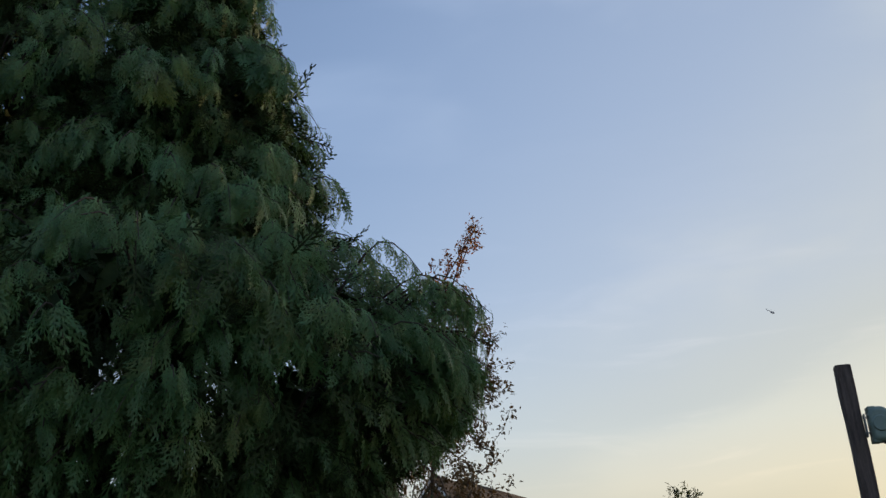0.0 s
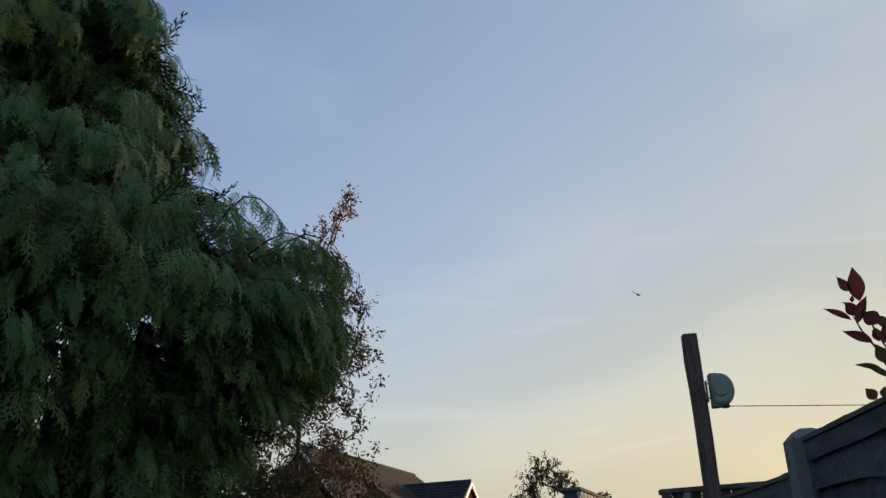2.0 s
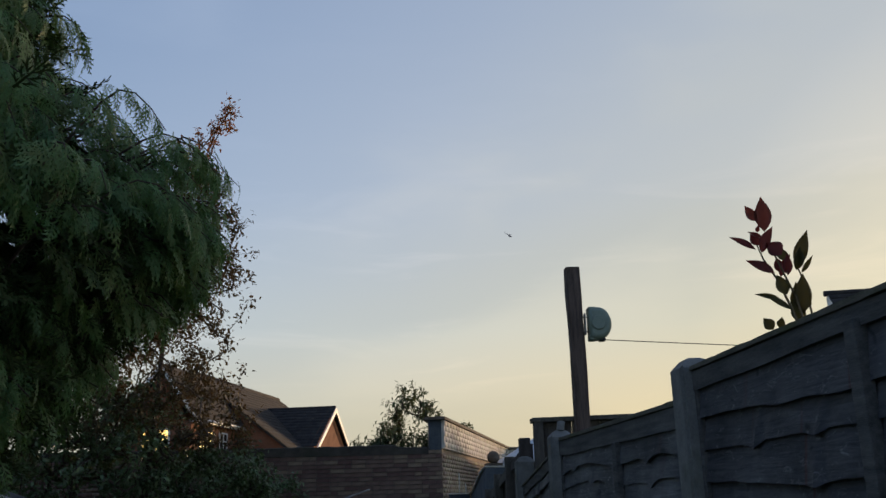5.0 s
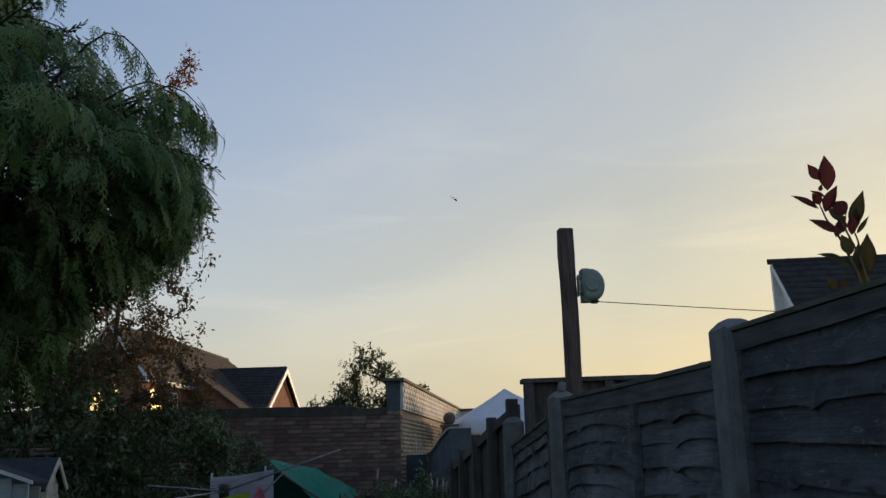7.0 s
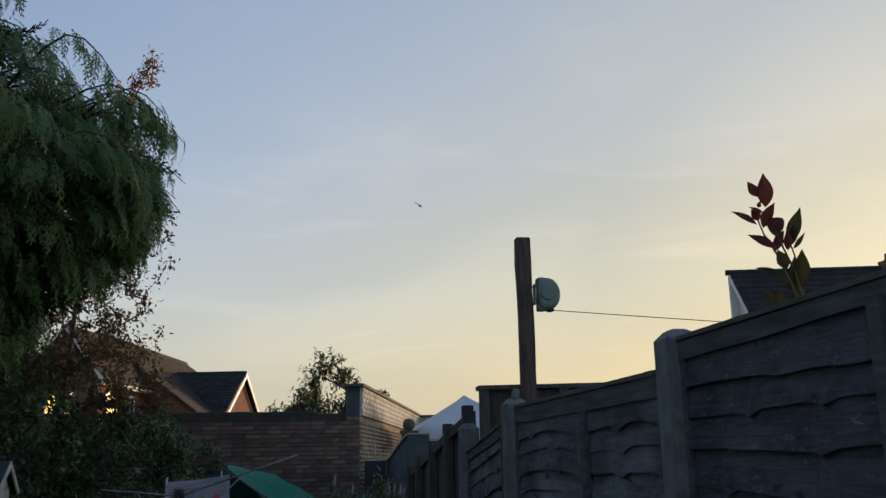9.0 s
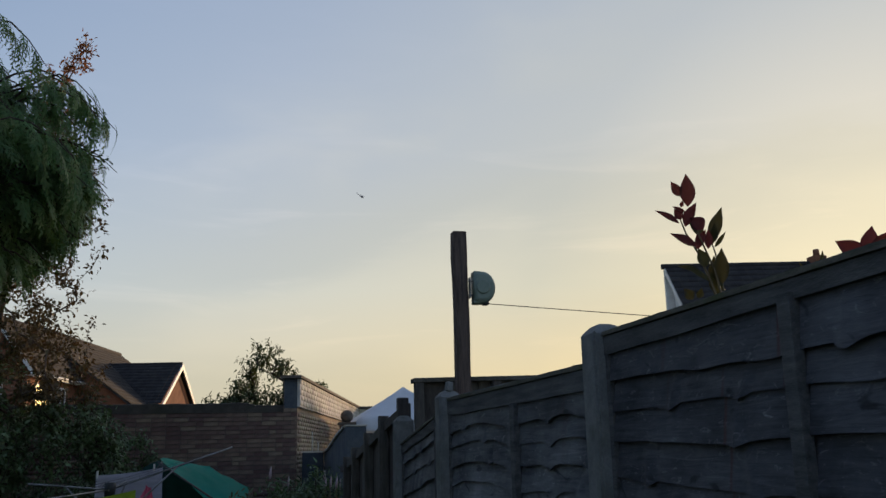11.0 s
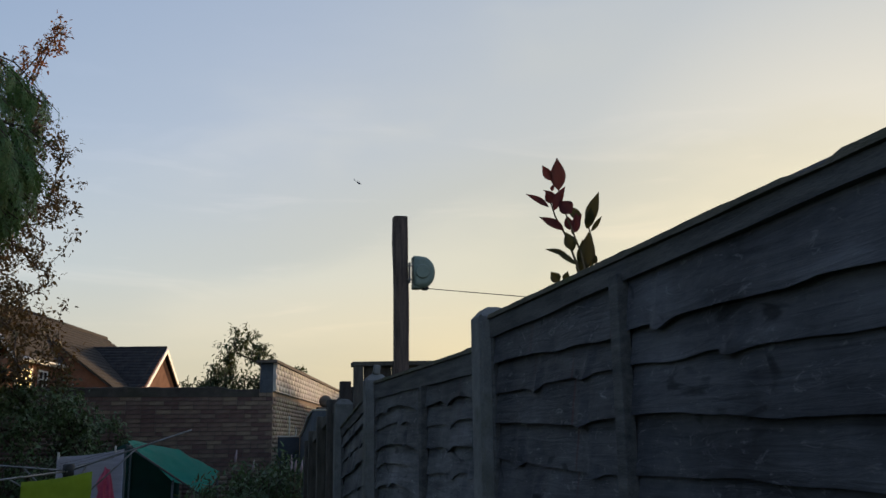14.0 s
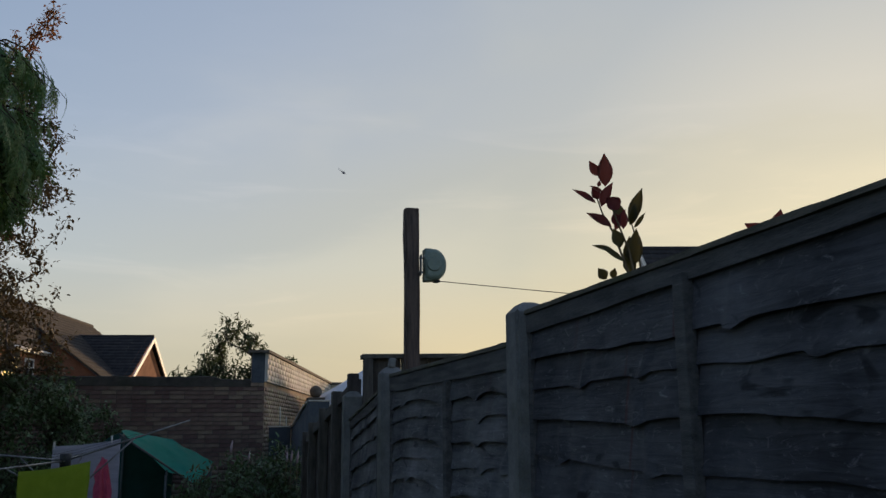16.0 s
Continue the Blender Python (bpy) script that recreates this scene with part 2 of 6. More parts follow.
def board_material(name, dark, light, rust=0.6):
    """Weathered softwood: long soft grain, slate-grey bloom, scuffs, and rusty runs down from the nails."""
    m = bpy.data.materials.new(name)
    m.use_nodes = True
    t = m.node_tree
    b = t.nodes["Principled BSDF"]
    co = node(t, "ShaderNodeTexCoord").outputs["Object"]

    def noise_at(stretch, scale, detail=5.0, rough=0.6, distort=0.0):
        mp = node(t, "ShaderNodeMapping", Scale=stretch)
        t.links.new(co, mp.inputs[0])
        n = node(t, "ShaderNodeTexNoise", Scale=scale, Detail=detail, Roughness=rough, Distortion=distort)
        t.links.new(mp.outputs[0], n.inputs[0])
        return n.outputs[0]

    grain = noise_at((4, 0.55, 7), 9.0, 6.0, 0.65, 0.8)
    blotch = noise_at((1, 1, 1.6), 3.3, 5.0, 0.62)
    f = math_node(t, "ADD", math_node(t, "MULTIPLY", grain, 0.36), math_node(t, "MULTIPLY", blotch, 0.64))
    col = ramp_node(t, f, [(0.38, dark), (0.52, tuple((a + c) / 2 for a, c in zip(dark, light))), (0.64, light)])
    scuff = ramp_node(t, noise_at((3, 2.2, 6), 7.0, 7.0, 0.75, 1.4), [(0.58, (0, 0, 0)), (0.70, (0.75, 0.75, 0.75))])
    col = mix_node(t, scuff, col, tuple(min(0.4, v * 2.0) for v in light))
    knots = ramp_node(t, noise_at((1, 1.0, 2.0), 5.0, 2.0, 0.4, 2.0), [(0.26, (0.85, 0.85, 0.85)), (0.33, (0, 0, 0))])
    col = mix_node(t, knots, col, tuple(v * 0.45 for v in dark))
    runs = math_node(t, "MULTIPLY", ramp_node(t, noise_at((0.2, 9.0, 0.5), 1.7, 2.0, 0.5), [(0.66, (0, 0, 0)), (0.72, (1, 1, 1))]), rust)
    col = mix_node(t, runs, col, (0.075, 0.022, 0.018))
    hsv = node(t, "ShaderNodeHueSaturation")
    v = math_node(t, "ADD", math_node(t, "MULTIPLY", node(t, "ShaderNodeObjectInfo").outputs["Random"], 0.36), 0.82)
    t.links.new(v, hsv.inputs["Value"])
    t.links.new(col, hsv.inputs["Color"])
    t.links.new(hsv.outputs[0], b.inputs["Base Color"])
    b.inputs["Roughness"].default_value = 0.68
    b.inputs["Specular IOR Level"].default_value = 0.35
    bp = node(t, "ShaderNodeBump", Strength=0.9, Distance=0.012)
    t.links.new(math_node(t, "ADD", f, math_node(t, "MULTIPLY", scuff, 0.12)), bp.inputs["Height"])
    t.links.new(bp.outputs[0], b.inputs["Normal"])
    return m


M_BOARD = board_material("slate_fence_board", (0.022, 0.023, 0.029), (0.112, 0.114, 0.126))
M_BOARD_PALE = board_material("pale_slate_fence_board", (0.040, 0.043, 0.050), (0.18, 0.185, 0.195), 0.2)
M_RAIL = material("weathered_fence_rail", (0.045, 0.046, 0.048), (0.155, 0.152, 0.150), 0.85, 6.0, 70.0, 0.5, stretch=(6, 0.7, 8), objvar=0.1, spec=0.2)
M_CAP = material("mossy_capping_strip", (0.06, 0.06, 0.045), (0.17, 0.15, 0.12), 0.9, 9.0, 80.0, 0.6, stretch=(5, 1, 5), stain=(0.07, 0.08, 0.03), stain_scale=5.0, spec=0.15)
M_CONC = material("grey_concrete_post", (0.125, 0.127, 0.127), (0.25, 0.25, 0.243), 0.9, 12.0, 160.0, 0.35, stain=(0.10, 0.105, 0.08), stain_scale=4.0, spec=0.2)
M_POLE = material("dark_timber_pole", (0.060, 0.043, 0.038), (0.20, 0.145, 0.122), 0.85, 6.0, 60.0, 0.6, stretch=(9, 9, 0.8), spec=0.2)
M_BROWN = material("brown_fence_timber", (0.055, 0.047, 0.042), (0.14, 0.123, 0.108), 0.85, 6.0, 60.0, 0.4, stretch=(6, 6, 1.0), objvar=0.15, spec=0.2)
M_REEL = material("green_plastic_reel", (0.17, 0.215, 0.18), (0.25, 0.30, 0.25), 0.5, 14.0, 120.0, 0.05)
M_STEEL = material("dull_steel", (0.20, 0.20, 0.20), (0.36, 0.35, 0.34), 0.4, 20.0, 150.0, 0.05, metal=0.8)
M_CORD = material("dark_cord", (0.03, 0.03, 0.03), (0.06, 0.06, 0.055), 0.7, 40.0, 300.0, 0.0)
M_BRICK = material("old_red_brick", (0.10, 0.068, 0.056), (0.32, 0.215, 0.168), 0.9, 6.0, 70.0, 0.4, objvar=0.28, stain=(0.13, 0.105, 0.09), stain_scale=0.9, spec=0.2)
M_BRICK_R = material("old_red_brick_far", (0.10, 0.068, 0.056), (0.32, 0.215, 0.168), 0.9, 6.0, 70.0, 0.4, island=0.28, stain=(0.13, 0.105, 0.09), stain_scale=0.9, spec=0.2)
M_MORTAR = material("grey_mortar", (0.085, 0.074, 0.064), (0.18, 0.155, 0.13), 0.95, 10.0, 120.0, 0.4, spec=0.1)
M_RENDER = material("dark_cement_cap", (0.05, 0.044, 0.038), (0.115, 0.098, 0.082), 0.95, 5.0, 60.0, 0.4, stain=(0.05, 0.055, 0.035), spec=0.1)
M_PALE = material("pale_painted_brick", (0.56, 0.51, 0.44), (0.76, 0.70, 0.61), 0.85, 6.0, 60.0, 0.35, island=0.05, stain=(0.30, 0.26, 0.21), stain_scale=1.8, spec=0.2)
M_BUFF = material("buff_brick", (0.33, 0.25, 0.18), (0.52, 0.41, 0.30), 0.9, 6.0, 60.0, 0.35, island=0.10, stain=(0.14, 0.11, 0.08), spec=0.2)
M_COPING = material("stone_coping", (0.10, 0.085, 0.07), (0.22, 0.18, 0.145), 0.9, 8.0, 90.0, 0.35, spec=0.2)
M_GREYWALL = material("grey_painted_wall", (0.06, 0.07, 0.085), (0.12, 0.135, 0.155), 0.85, 5.0, 60.0, 0.25, stain=(0.14, 0.15, 0.15), spec=0.2)
M_TILE = material("dark_roof_tile", (0.030, 0.027, 0.028), (0.062, 0.055, 0.054), 0.9, 3.0, 30.0, 0.3, island=0.18, spec=0.3)
M_HBRICK = material("house_brick", (0.17, 0.075, 0.045), (0.30, 0.14, 0.085), 0.9, 1.5, 18.0, 0.3, spec=0.2)
M_WHITE = material("white_painted_trim", (0.62, 0.60, 0.57), (0.80, 0.79, 0.76), 0.5, 6.0, 60.0, 0.05)
M_WHITEWALL = material("white_rendered_wall", (0.60, 0.60, 0.58), (0.78, 0.77, 0.75), 0.85, 3.0, 50.0, 0.2)
M_CANVAS = material("white_canvas", (0.66, 0.68, 0.72), (0.80, 0.81, 0.84), 0.8, 3.0, 60.0, 0.1, trans=(0.7, 0.7, 0.72, 0.2))
M_LAWN = material("lawn", (0.03, 0.05, 0.015), (0.09, 0.12, 0.04), 0.95, 1.5, 60.0, 0.6, stain=(0.10, 0.085, 0.05), spec=0.1)
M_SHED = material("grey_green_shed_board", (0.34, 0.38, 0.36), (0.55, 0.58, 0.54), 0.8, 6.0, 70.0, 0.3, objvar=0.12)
M_FELT = material("black_roof_felt", (0.03, 0.032, 0.04), (0.07, 0.072, 0.08), 0.9, 10.0, 200.0, 0.4)
M_CREAM = material("cream_painted_trim", (0.55, 0.51, 0.43), (0.74, 0.69, 0.59), 0.7, 8.0, 90.0, 0.15, stain=(0.26, 0.22, 0.17), stain_scale=6.0)
M_TARP = material("green_tarpaulin", (0.02, 0.36, 0.26), (0.05, 0.55, 0.42), 0.45, 7.0, 60.0, 0.3, trans=(0.02, 0.55, 0.38, 0.45), island=0.06)
# tarpaulin green darkened to the shade inside the shelter
M_TARP_SHADE = material("tarp_shade_green", (0.008, 0.05, 0.04), (0.016, 0.085, 0.066), 0.6, 7.0, 60.0, 0.3)
M_DSTEEL = material("dark_frame_tube", (0.05, 0.055, 0.055), (0.11, 0.115, 0.11), 0.5, 20.0, 120.0, 0.1, metal=0.3)
M_LIME = material("lime_towel", (0.36, 0.47, 0.06), (0.52, 0.64, 0.10), 0.95, 14.0, 300.0, 0.4, trans=(0.4, 0.5, 0.05, 0.3))
M_TOWEL = material("grey_towel", (0.40, 0.41, 0.49), (0.66, 0.66, 0.74), 0.95, 6.0, 200.0, 0.4, stretch=(1, 1, 7), trans=(0.4, 0.4, 0.46, 0.3))
M_PINK = material("pink_cloth", (0.60, 0.13, 0.24), (0.85, 0.28, 0.40), 0.9, 20.0, 200.0, 0.3, trans=(0.8, 0.22, 0.35, 0.35))
M_BLACK = material("black_plastic", (0.02, 0.02, 0.022), (0.05, 0.05, 0.055), 0.5, 30.0, 200.0, 0.05)
M_BARK = material("grey_brown_bark", (0.045, 0.035, 0.028), (0.13, 0.10, 0.08), 0.9, 9.0, 80.0, 0.6, stretch=(3, 3, 0.7), spec=0.2)
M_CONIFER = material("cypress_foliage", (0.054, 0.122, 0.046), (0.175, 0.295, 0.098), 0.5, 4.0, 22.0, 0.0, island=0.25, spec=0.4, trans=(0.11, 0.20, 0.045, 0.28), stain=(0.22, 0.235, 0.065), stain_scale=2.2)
# darker copy of the cypress green: the crown's inner shade as colour
M_CONIFER_SHADE = material("cypress_shade_foliage", (0.034, 0.052, 0.020), (0.075, 0.10, 0.038), 0.85, 3.0, 26.0, 0.0, island=0.25, spec=0.15)
M_TLEAF = material("autumn_tree_leaf", (0.040, 0.045, 0.018), (0.10, 0.068, 0.032), 0.6, 2.0, 20.0, 0.0, island=0.35, trans=(0.13, 0.08, 0.03, 0.25))
# leaf colour brightened to rust for the low sun on the top shoot
M_TLEAF_SUNLIT = material("sunlit_tree_leaf", (0.16, 0.06, 0.025), (0.30, 0.13, 0.05), 0.6, 2.0, 20.0, 0.0, island=0.3, trans=(0.34, 0.13, 0.05, 0.35))
M_SHRUB = material("dark_shrub_leaf", (0.062, 0.105, 0.050), (0.165, 0.22, 0.095), 0.45, 2.0, 20.0, 0.0, island=0.35, spec=0.5, trans=(0.08, 0.12, 0.03, 0.2))
M_BUDD = material("grey_green_leaf", (0.045, 0.065, 0.03), (0.10, 0.125, 0.06), 0.65, 3.0, 30.0, 0.0, island=0.3, trans=(0.12, 0.14, 0.05, 0.3))
M_PHOT_RED = material("glossy_red_leaf", (0.11, 0.028, 0.026), (0.20, 0.055, 0.05), 0.4, 12.0, 120.0, 0.1, objvar=0.25, trans=(0.36, 0.085, 0.075, 0.42))
M_PHOT_GRN = material("glossy_bronze_green_leaf", (0.042, 0.046, 0.020), (0.085, 0.084, 0.036), 0.4, 12.0, 120.0, 0.1, objvar=0.3, trans=(0.24, 0.19, 0.06, 0.42))
M_STALK = material("red_green_stalk", (0.10, 0.075, 0.03), (0.17, 0.11, 0.05), 0.6, 20.0, 150.0, 0.1)
M_FLOWER = material("faded_flower_spike", (0.30, 0.22, 0.24), (0.45, 0.34, 0.35), 0.9, 20.0, 150.0, 0.1)
M_GLASS = glass_material("dark_window_glass")
# emission stands in for the sunset reflected in the house windows
M_LIT = lit_material("sunset_glow_pane", (1.0, 0.66, 0.20), 2.8)
# dark body lightened towards blue: the haze of distance put into the colour
M_HELI = material("hazed_dark_body", (0.07, 0.07, 0.12), (0.12, 0.12, 0.18), 0.4, 1.0, 8.0, 0.0)

rng = np.random.default_rng(7)

# ---- ground ----
bm = bmesh.new()
bmesh.ops.create_grid(bm, x_segments=40, y_segments=40, size=1500)
structure("ground", bm, M_LAWN, "rough mown garden lawn, dark in the shade", "lawn")


# ---- plain unseen wall closing the garden on its far side, added to darken low foliage ----
structure("shade_wall_left", boxed(-7.9, -7.68, -7.0, 11.0, 0, 2.0, bevel=0.01), M_MORTAR, "unseen plain dark wall added to shade the low foliage", "wall")


# ---- lap fence along the garden ----
def wavy_board(y0, y1, z_low, height, x, seed, amp=0.013, lean=0.019, thick=0.011, fall=0.0, arches=(), dips=()):
    """One waney-edged board: straight top, uneven lower edge leaning out over the board below, folds at its knots."""
    n = 96
    bm = bmesh.new()
    rows = []
    knot = random.Random(seed)
    kn = [(knot.uniform(0.06, 0.94), knot.uniform(0.008, 0.017), knot.uniform(0.006, 0.013), knot.uniform(-0.05, 0.05), knot.choice((-1, 1))) for _ in range(knot.choice((1, 1, 2, 2, 3)))]
    zt = z_low + height
    levels = (1.0, 0.72, 0.5, 0.32, 0.16, 0.06, 0.0)
    for i in range(n + 1):
        u = i / n
        y = y0 + u * (y1 - y0)
        w = amp * (noise.noise((y * 1.9, seed * 3.7, 0)) * 1.2 + 0.45 * noise.noise((y * 7.5, seed * 1.9, 4)) + 0.12 * noise.noise((y * 30.0, seed, 2)))
        for ku, kh, kw, slant, way in kn:
            d = (u - ku) * way
            w -= kh * math.exp(-(d / (kw if d > 0 else 3.2 * kw)) ** 2)
        for ya, yb, high in arches:
            if ya < y < yb:
                q = (y - ya) / (yb - ya)
                w += high * (math.sin(math.pi * q) ** 0.7 - 0.35) * (1 + 0.5 * noise.noise((seed * 1.7, ya, 3)))
        for yd, deep, wide in dips:
            d = y - yd - 0.03 * noise.noise((seed * 2.1, 5, yd))
            w -= deep * (1 + 0.6 * noise.noise((seed * 0.9, yd, 7))) * math.exp(-abs(d) / wide)
        zl = z_low + w
        ring = []
        for v in levels:
            bulge = 0.0
            for ku, kh, kw, slant, way in kn:
                c = (u - ku - slant * v) / (0.8 * kw)
                bulge += 0.011 * math.exp(-c * c) * (1 - v) ** 0.8 - 0.005 * math.exp(-(c - 1.8 * way) ** 2) * (1 - v)
            out_ = lean * (1 - v) ** 0.85 + bulge + 0.004 * (1 - v) * noise.noise((y * 3.0, seed, 9)) + 0.0012 * noise.noise((y * 14, v * 4, seed))
            ring.append(bm.verts.new((x - out_, y, zl + (zt - zl) * v)))
        ring.append(bm.verts.new((ring[-1].co.x + thick, y, zl + 0.003)))
        ring.append(bm.verts.new((x + thick, y, zt)))
        rows.append(ring)
    m = len(rows[0])
    for a, b in zip(rows, rows[1:]):
        for k in range(m):
            f = bm.faces.new((a[k], b[k], b[(k + 1) % m], a[(k + 1) % m]))
            f.smooth = k < len(levels) - 1
    bm.faces.new(rows[0])
    bm.faces.new(rows[-1][::-1])
    for v in bm.verts:
        v.co.z += fall * (v.co.y - y0) / (y1 - y0)
    bmesh.ops.recalc_face_normals(bm, faces=bm.faces)
    for e in bm.edges:
        if abs(e.verts[0].co.z - e.verts[1].co.z) < 0.02 and not all(f.smooth for f in e.link_faces):
            e.smooth = False
    return bm


def lap_panel(y0, y1, top, lows, battens, seed, fall=0.0, wood=None, amp=0.013, shift=0.0, rail=0.047, taper=0.0, arches=(), dips=(), label="weathered grey lap fence with wavy-edged overlapping boards"):
    """A lap panel between two posts: boards, top rail, capping, battens and edge frames."""
    p = thing("lap_fence", (0.06, (y0 + y1) / 2, 0.16), label, "fence", "lap fences")
    X = 0.045
    prev = top - 0.01
    for i, z in enumerate(lows):
        part("board", wavy_board(y0, y1, z, prev - z + 0.03, X + 0.004 * (i % 2), seed + i, amp, fall=fall, arches=arches, dips=dips), wood or M_BOARD, p)
        prev = z
    z = prev
    i = len(lows)
    r = random.Random(seed)
    while z > 0.22:
        step = r.uniform(0.085, 0.11)
        part("board", wavy_board(y0, y1, max(z - step, 0.17), step + 0.03, X + 0.004 * (i % 2), seed + i, amp, fall=fall, arches=arches, dips=dips), wood or M_BOARD, p)
        z -= step
        i += 1
    # top rail and its capping, a little uneven
    bm = bmesh.new()
    n = 24
    rings = []
    for k in range(n + 1):
        y = y0 + (y1 - y0) * k / n
        d = 0.003 * noise.noise((y * 3, seed, 2))
        zt = top + fall * (k / n) + d
        rings.append([bm.verts.new(v) for v in ((0.024, y, zt - rail - taper * k / n + d), (0.024 + d * .3, y, zt - 0.002), (0.040, y, zt - 0.002), (0.040, y, zt - rail - taper * k / n))])
    for a, b in zip(rings, rings[1:]):
        for k in range(4):
            bm.faces.new((a[k], a[(k + 1) % 4], b[(k + 1) % 4], b[k]))
    bm.faces.new(rings[0][::-1])
    bm.faces.new(rings[-1])
    bmesh.ops.recalc_face_normals(bm, faces=bm.faces)
    part("top_rail", bm, M_RAIL, p)
    bm = bmesh.new()
    rings = []
    for k in range(49):
        y = y0 + (y1 - y0) * k / 48
        d = 0.006 * noise.noise((y * 6, seed, 6)) + 0.004 * noise.noise((y * 22, seed, 1))
        zt = top + fall * (k / 48)
        h = 0.012 + d
        if seed == 100 and -1.56 < y < -1.50:
            h = 0.004
        rings.append([bm.verts.new(v) for v in ((0.018 + d, y, zt), (0.020 + d, y, zt + h), (0.082 - d, y, zt + h * 0.8), (0.084, y, zt))])
    for a, b in zip(rings, rings[1:]):
        for k in range(4):
            bm.faces.new((a[k], a[(k + 1) % 4], b[(k + 1) % 4], b[k]))
    bm.faces.new(rings[0][::-1])
    bm.faces.new(rings[-1])
    bmesh.ops.recalc_face_normals(bm, faces=bm.faces)
    part("capping", bm, M_CAP, p, "mossy worn capping strip")
    for yb in battens:
        bm = boxed(0.012, 0.036, yb - 0.019, yb + 0.019, 0.18, top - rail + 0.001 + fall * (yb - y0) / (y1 - y0), bevel=0.003)
        part("batten", bm, M_RAIL, p)
    for ya, yb in ((y0, y0 + 0.022), (y1 - 0.022, y1)):
        part("edge_frame", boxed(0.026, 0.040, ya, yb, 0.18, top - rail + 0.001 + fall * (ya - y0) / (y1 - y0), bevel=0.002), M_RAIL, p)
    part("back_rail", boxed(0.062, 0.08, y0, y1, top - 0.05 + min(fall, 0), top - 0.002 + min(fall, 0)), M_RAIL, p)
    p.location.x += shift
    return p


def concrete_post(x, y0, y1, top, label="grey concrete fence post with a sloping top"):
    p = thing("fence_post", (x + 0.05, (y0 + y1) / 2, 0), label, "fence post", "concrete fence posts")
    bm = bmesh.new()
    prof = [(0.0, y0), (0.0, y1), (0.10, y1), (0.10, y0)]
    levels = [(-0.3, 0.0), (top - 0.03, 0.0), (top - 0.006, 0.022), (top, 0.034)]
    rings = []
    cx, cy = x + 0.05, (y0 + y1) / 2
    for z, ins in levels:
        ring = []
        for px, py in prof:
            px += x
            ring.append(bm.verts.new((px + (ins if px < cx else -ins), py + (ins if py < cy else -ins), z)))
        rings.append(ring)
    for a, b in zip(rings, rings[1:]):
        for k in range(4):
            bm.faces.new((a[k], a[(k + 1) % 4], b[(k + 1) % 4], b[k]))
    bm.faces.new(rings[-1])
    bmesh.ops.recalc_face_normals(bm, faces=bm.faces)
    es = [e for e in bm.edges if abs(e.verts[0].co.z - e.verts[1].co.z) > 0.5]
    bmesh.ops.bevel(bm, geom=es, offset=0.008, segments=2, affect="EDGES")
    part("shaft", bm, M_CONC, p)
    return p


lap_panel(-1.93, -0.10, 1.761, [1.632, 1.560, 1.474, 1.380], [-0.945], 100, fall=0.013, rail=0.026, taper=0.026)
panel = lap_panel(0.0, 1.42, 1.700, [1.572, 1.508, 1.430, 1.350], [0.62], 200, fall=-0.007, wood=M_BOARD_PALE, amp=0.010, rail=0.062,
                  arches=((0.68, 1.40, 0.032), (0.02, 0.56, 0.010)), dips=((0.655, 0.020, 0.05), (0.33, 0.030, 0.035), (0.05, 0.012, 0.04)))
turned(panel, 3.3, (0.0, 0.0, 0.0))
lap_panel(1.61, 2.43, 1.628, [1.530, 1.455, 1.370], [], 300, fall=-0.105, wood=M_BOARD_PALE, amp=0.014, shift=-0.10)
lap_panel(-3.86, -2.03, 1.768, [1.63, 1.54, 1.45], [-2.95], 400)
lap_panel(-5.79, -3.96, 1.768, [1.63, 1.54, 1.45], [-4.88], 500)
for y0, top in ((-0.10, 1.813), (-2.03, 1.80), (-3.96, 1.80), (-5.89, 1.80)):
    concrete_post(-0.004 if y0 == -0.10 else 0.0, y0, y0 + 0.10, top)
concrete_post(-0.090, 1.43, 1.53, 1.742)
concrete_post(-0.105, 2.43, 2.53, 1.680)
for y0, y1, turn, dx in ((-5.79, -3.96, 0, 0), (-3.86, -2.03, 0, 0), (-1.93, -0.10, 0, 0), (0.0, 1.42, 3.3, 0), (1.53, 2.43, 0, -0.1)):
    gb = thing("gravel_board", (0.05, (y0 + y1) / 2, 0), "plain grey concrete gravel board under a fence panel", "gravel board", "gravel boards")
    part("slab", boxed(0.03, 0.075, y0, y1, -0.1, 0.165, bevel=0.005), M_CONC, gb)
    turned(gb, turn, (0, 0, 0))
    gb.location.x += dx


chip = thing("stone_chip", (-0.04, 1.47, 1.742), "small pale stone chip lying on a fence post", "stone")
part("chip", boxed(-0.055, -0.027, 1.445, 1.490, 1.738, 1.779, bevel=0.006, m=Matrix.Translation((-0.04, 1.47, 1.74)) @ Matrix.Rotation(radians(9), 4, "Y") @ Matrix.Translation((0.04, -1.47, -1.74))), M_CONC, chip)

# ---- neighbour's framed fence, running away at right angles ----
nf = thing("framed_fence", (1.6, 2.3, 0), "dark brown framed garden fence with a flat capping", "fence")
for k in range(24):
    x = 0.03 + k * 0.15
    part("board", boxed(x, x + 0.147, 2.315, 2.33, 0.05, 1.846 + 0.021 * x, bevel=0.002), M_BROWN, nf)
part("capping", boxed(-0.035, 3.7, 2.27, 2.36, 1.842, 1.866, bevel=0.004, m=Matrix.Translation((0, 2.3, 1.85)) @ Matrix.Rotation(radians(-1.2), 4, "Y") @ Matrix.Translation((0, -2.3, -1.85))), M_BROWN, nf)
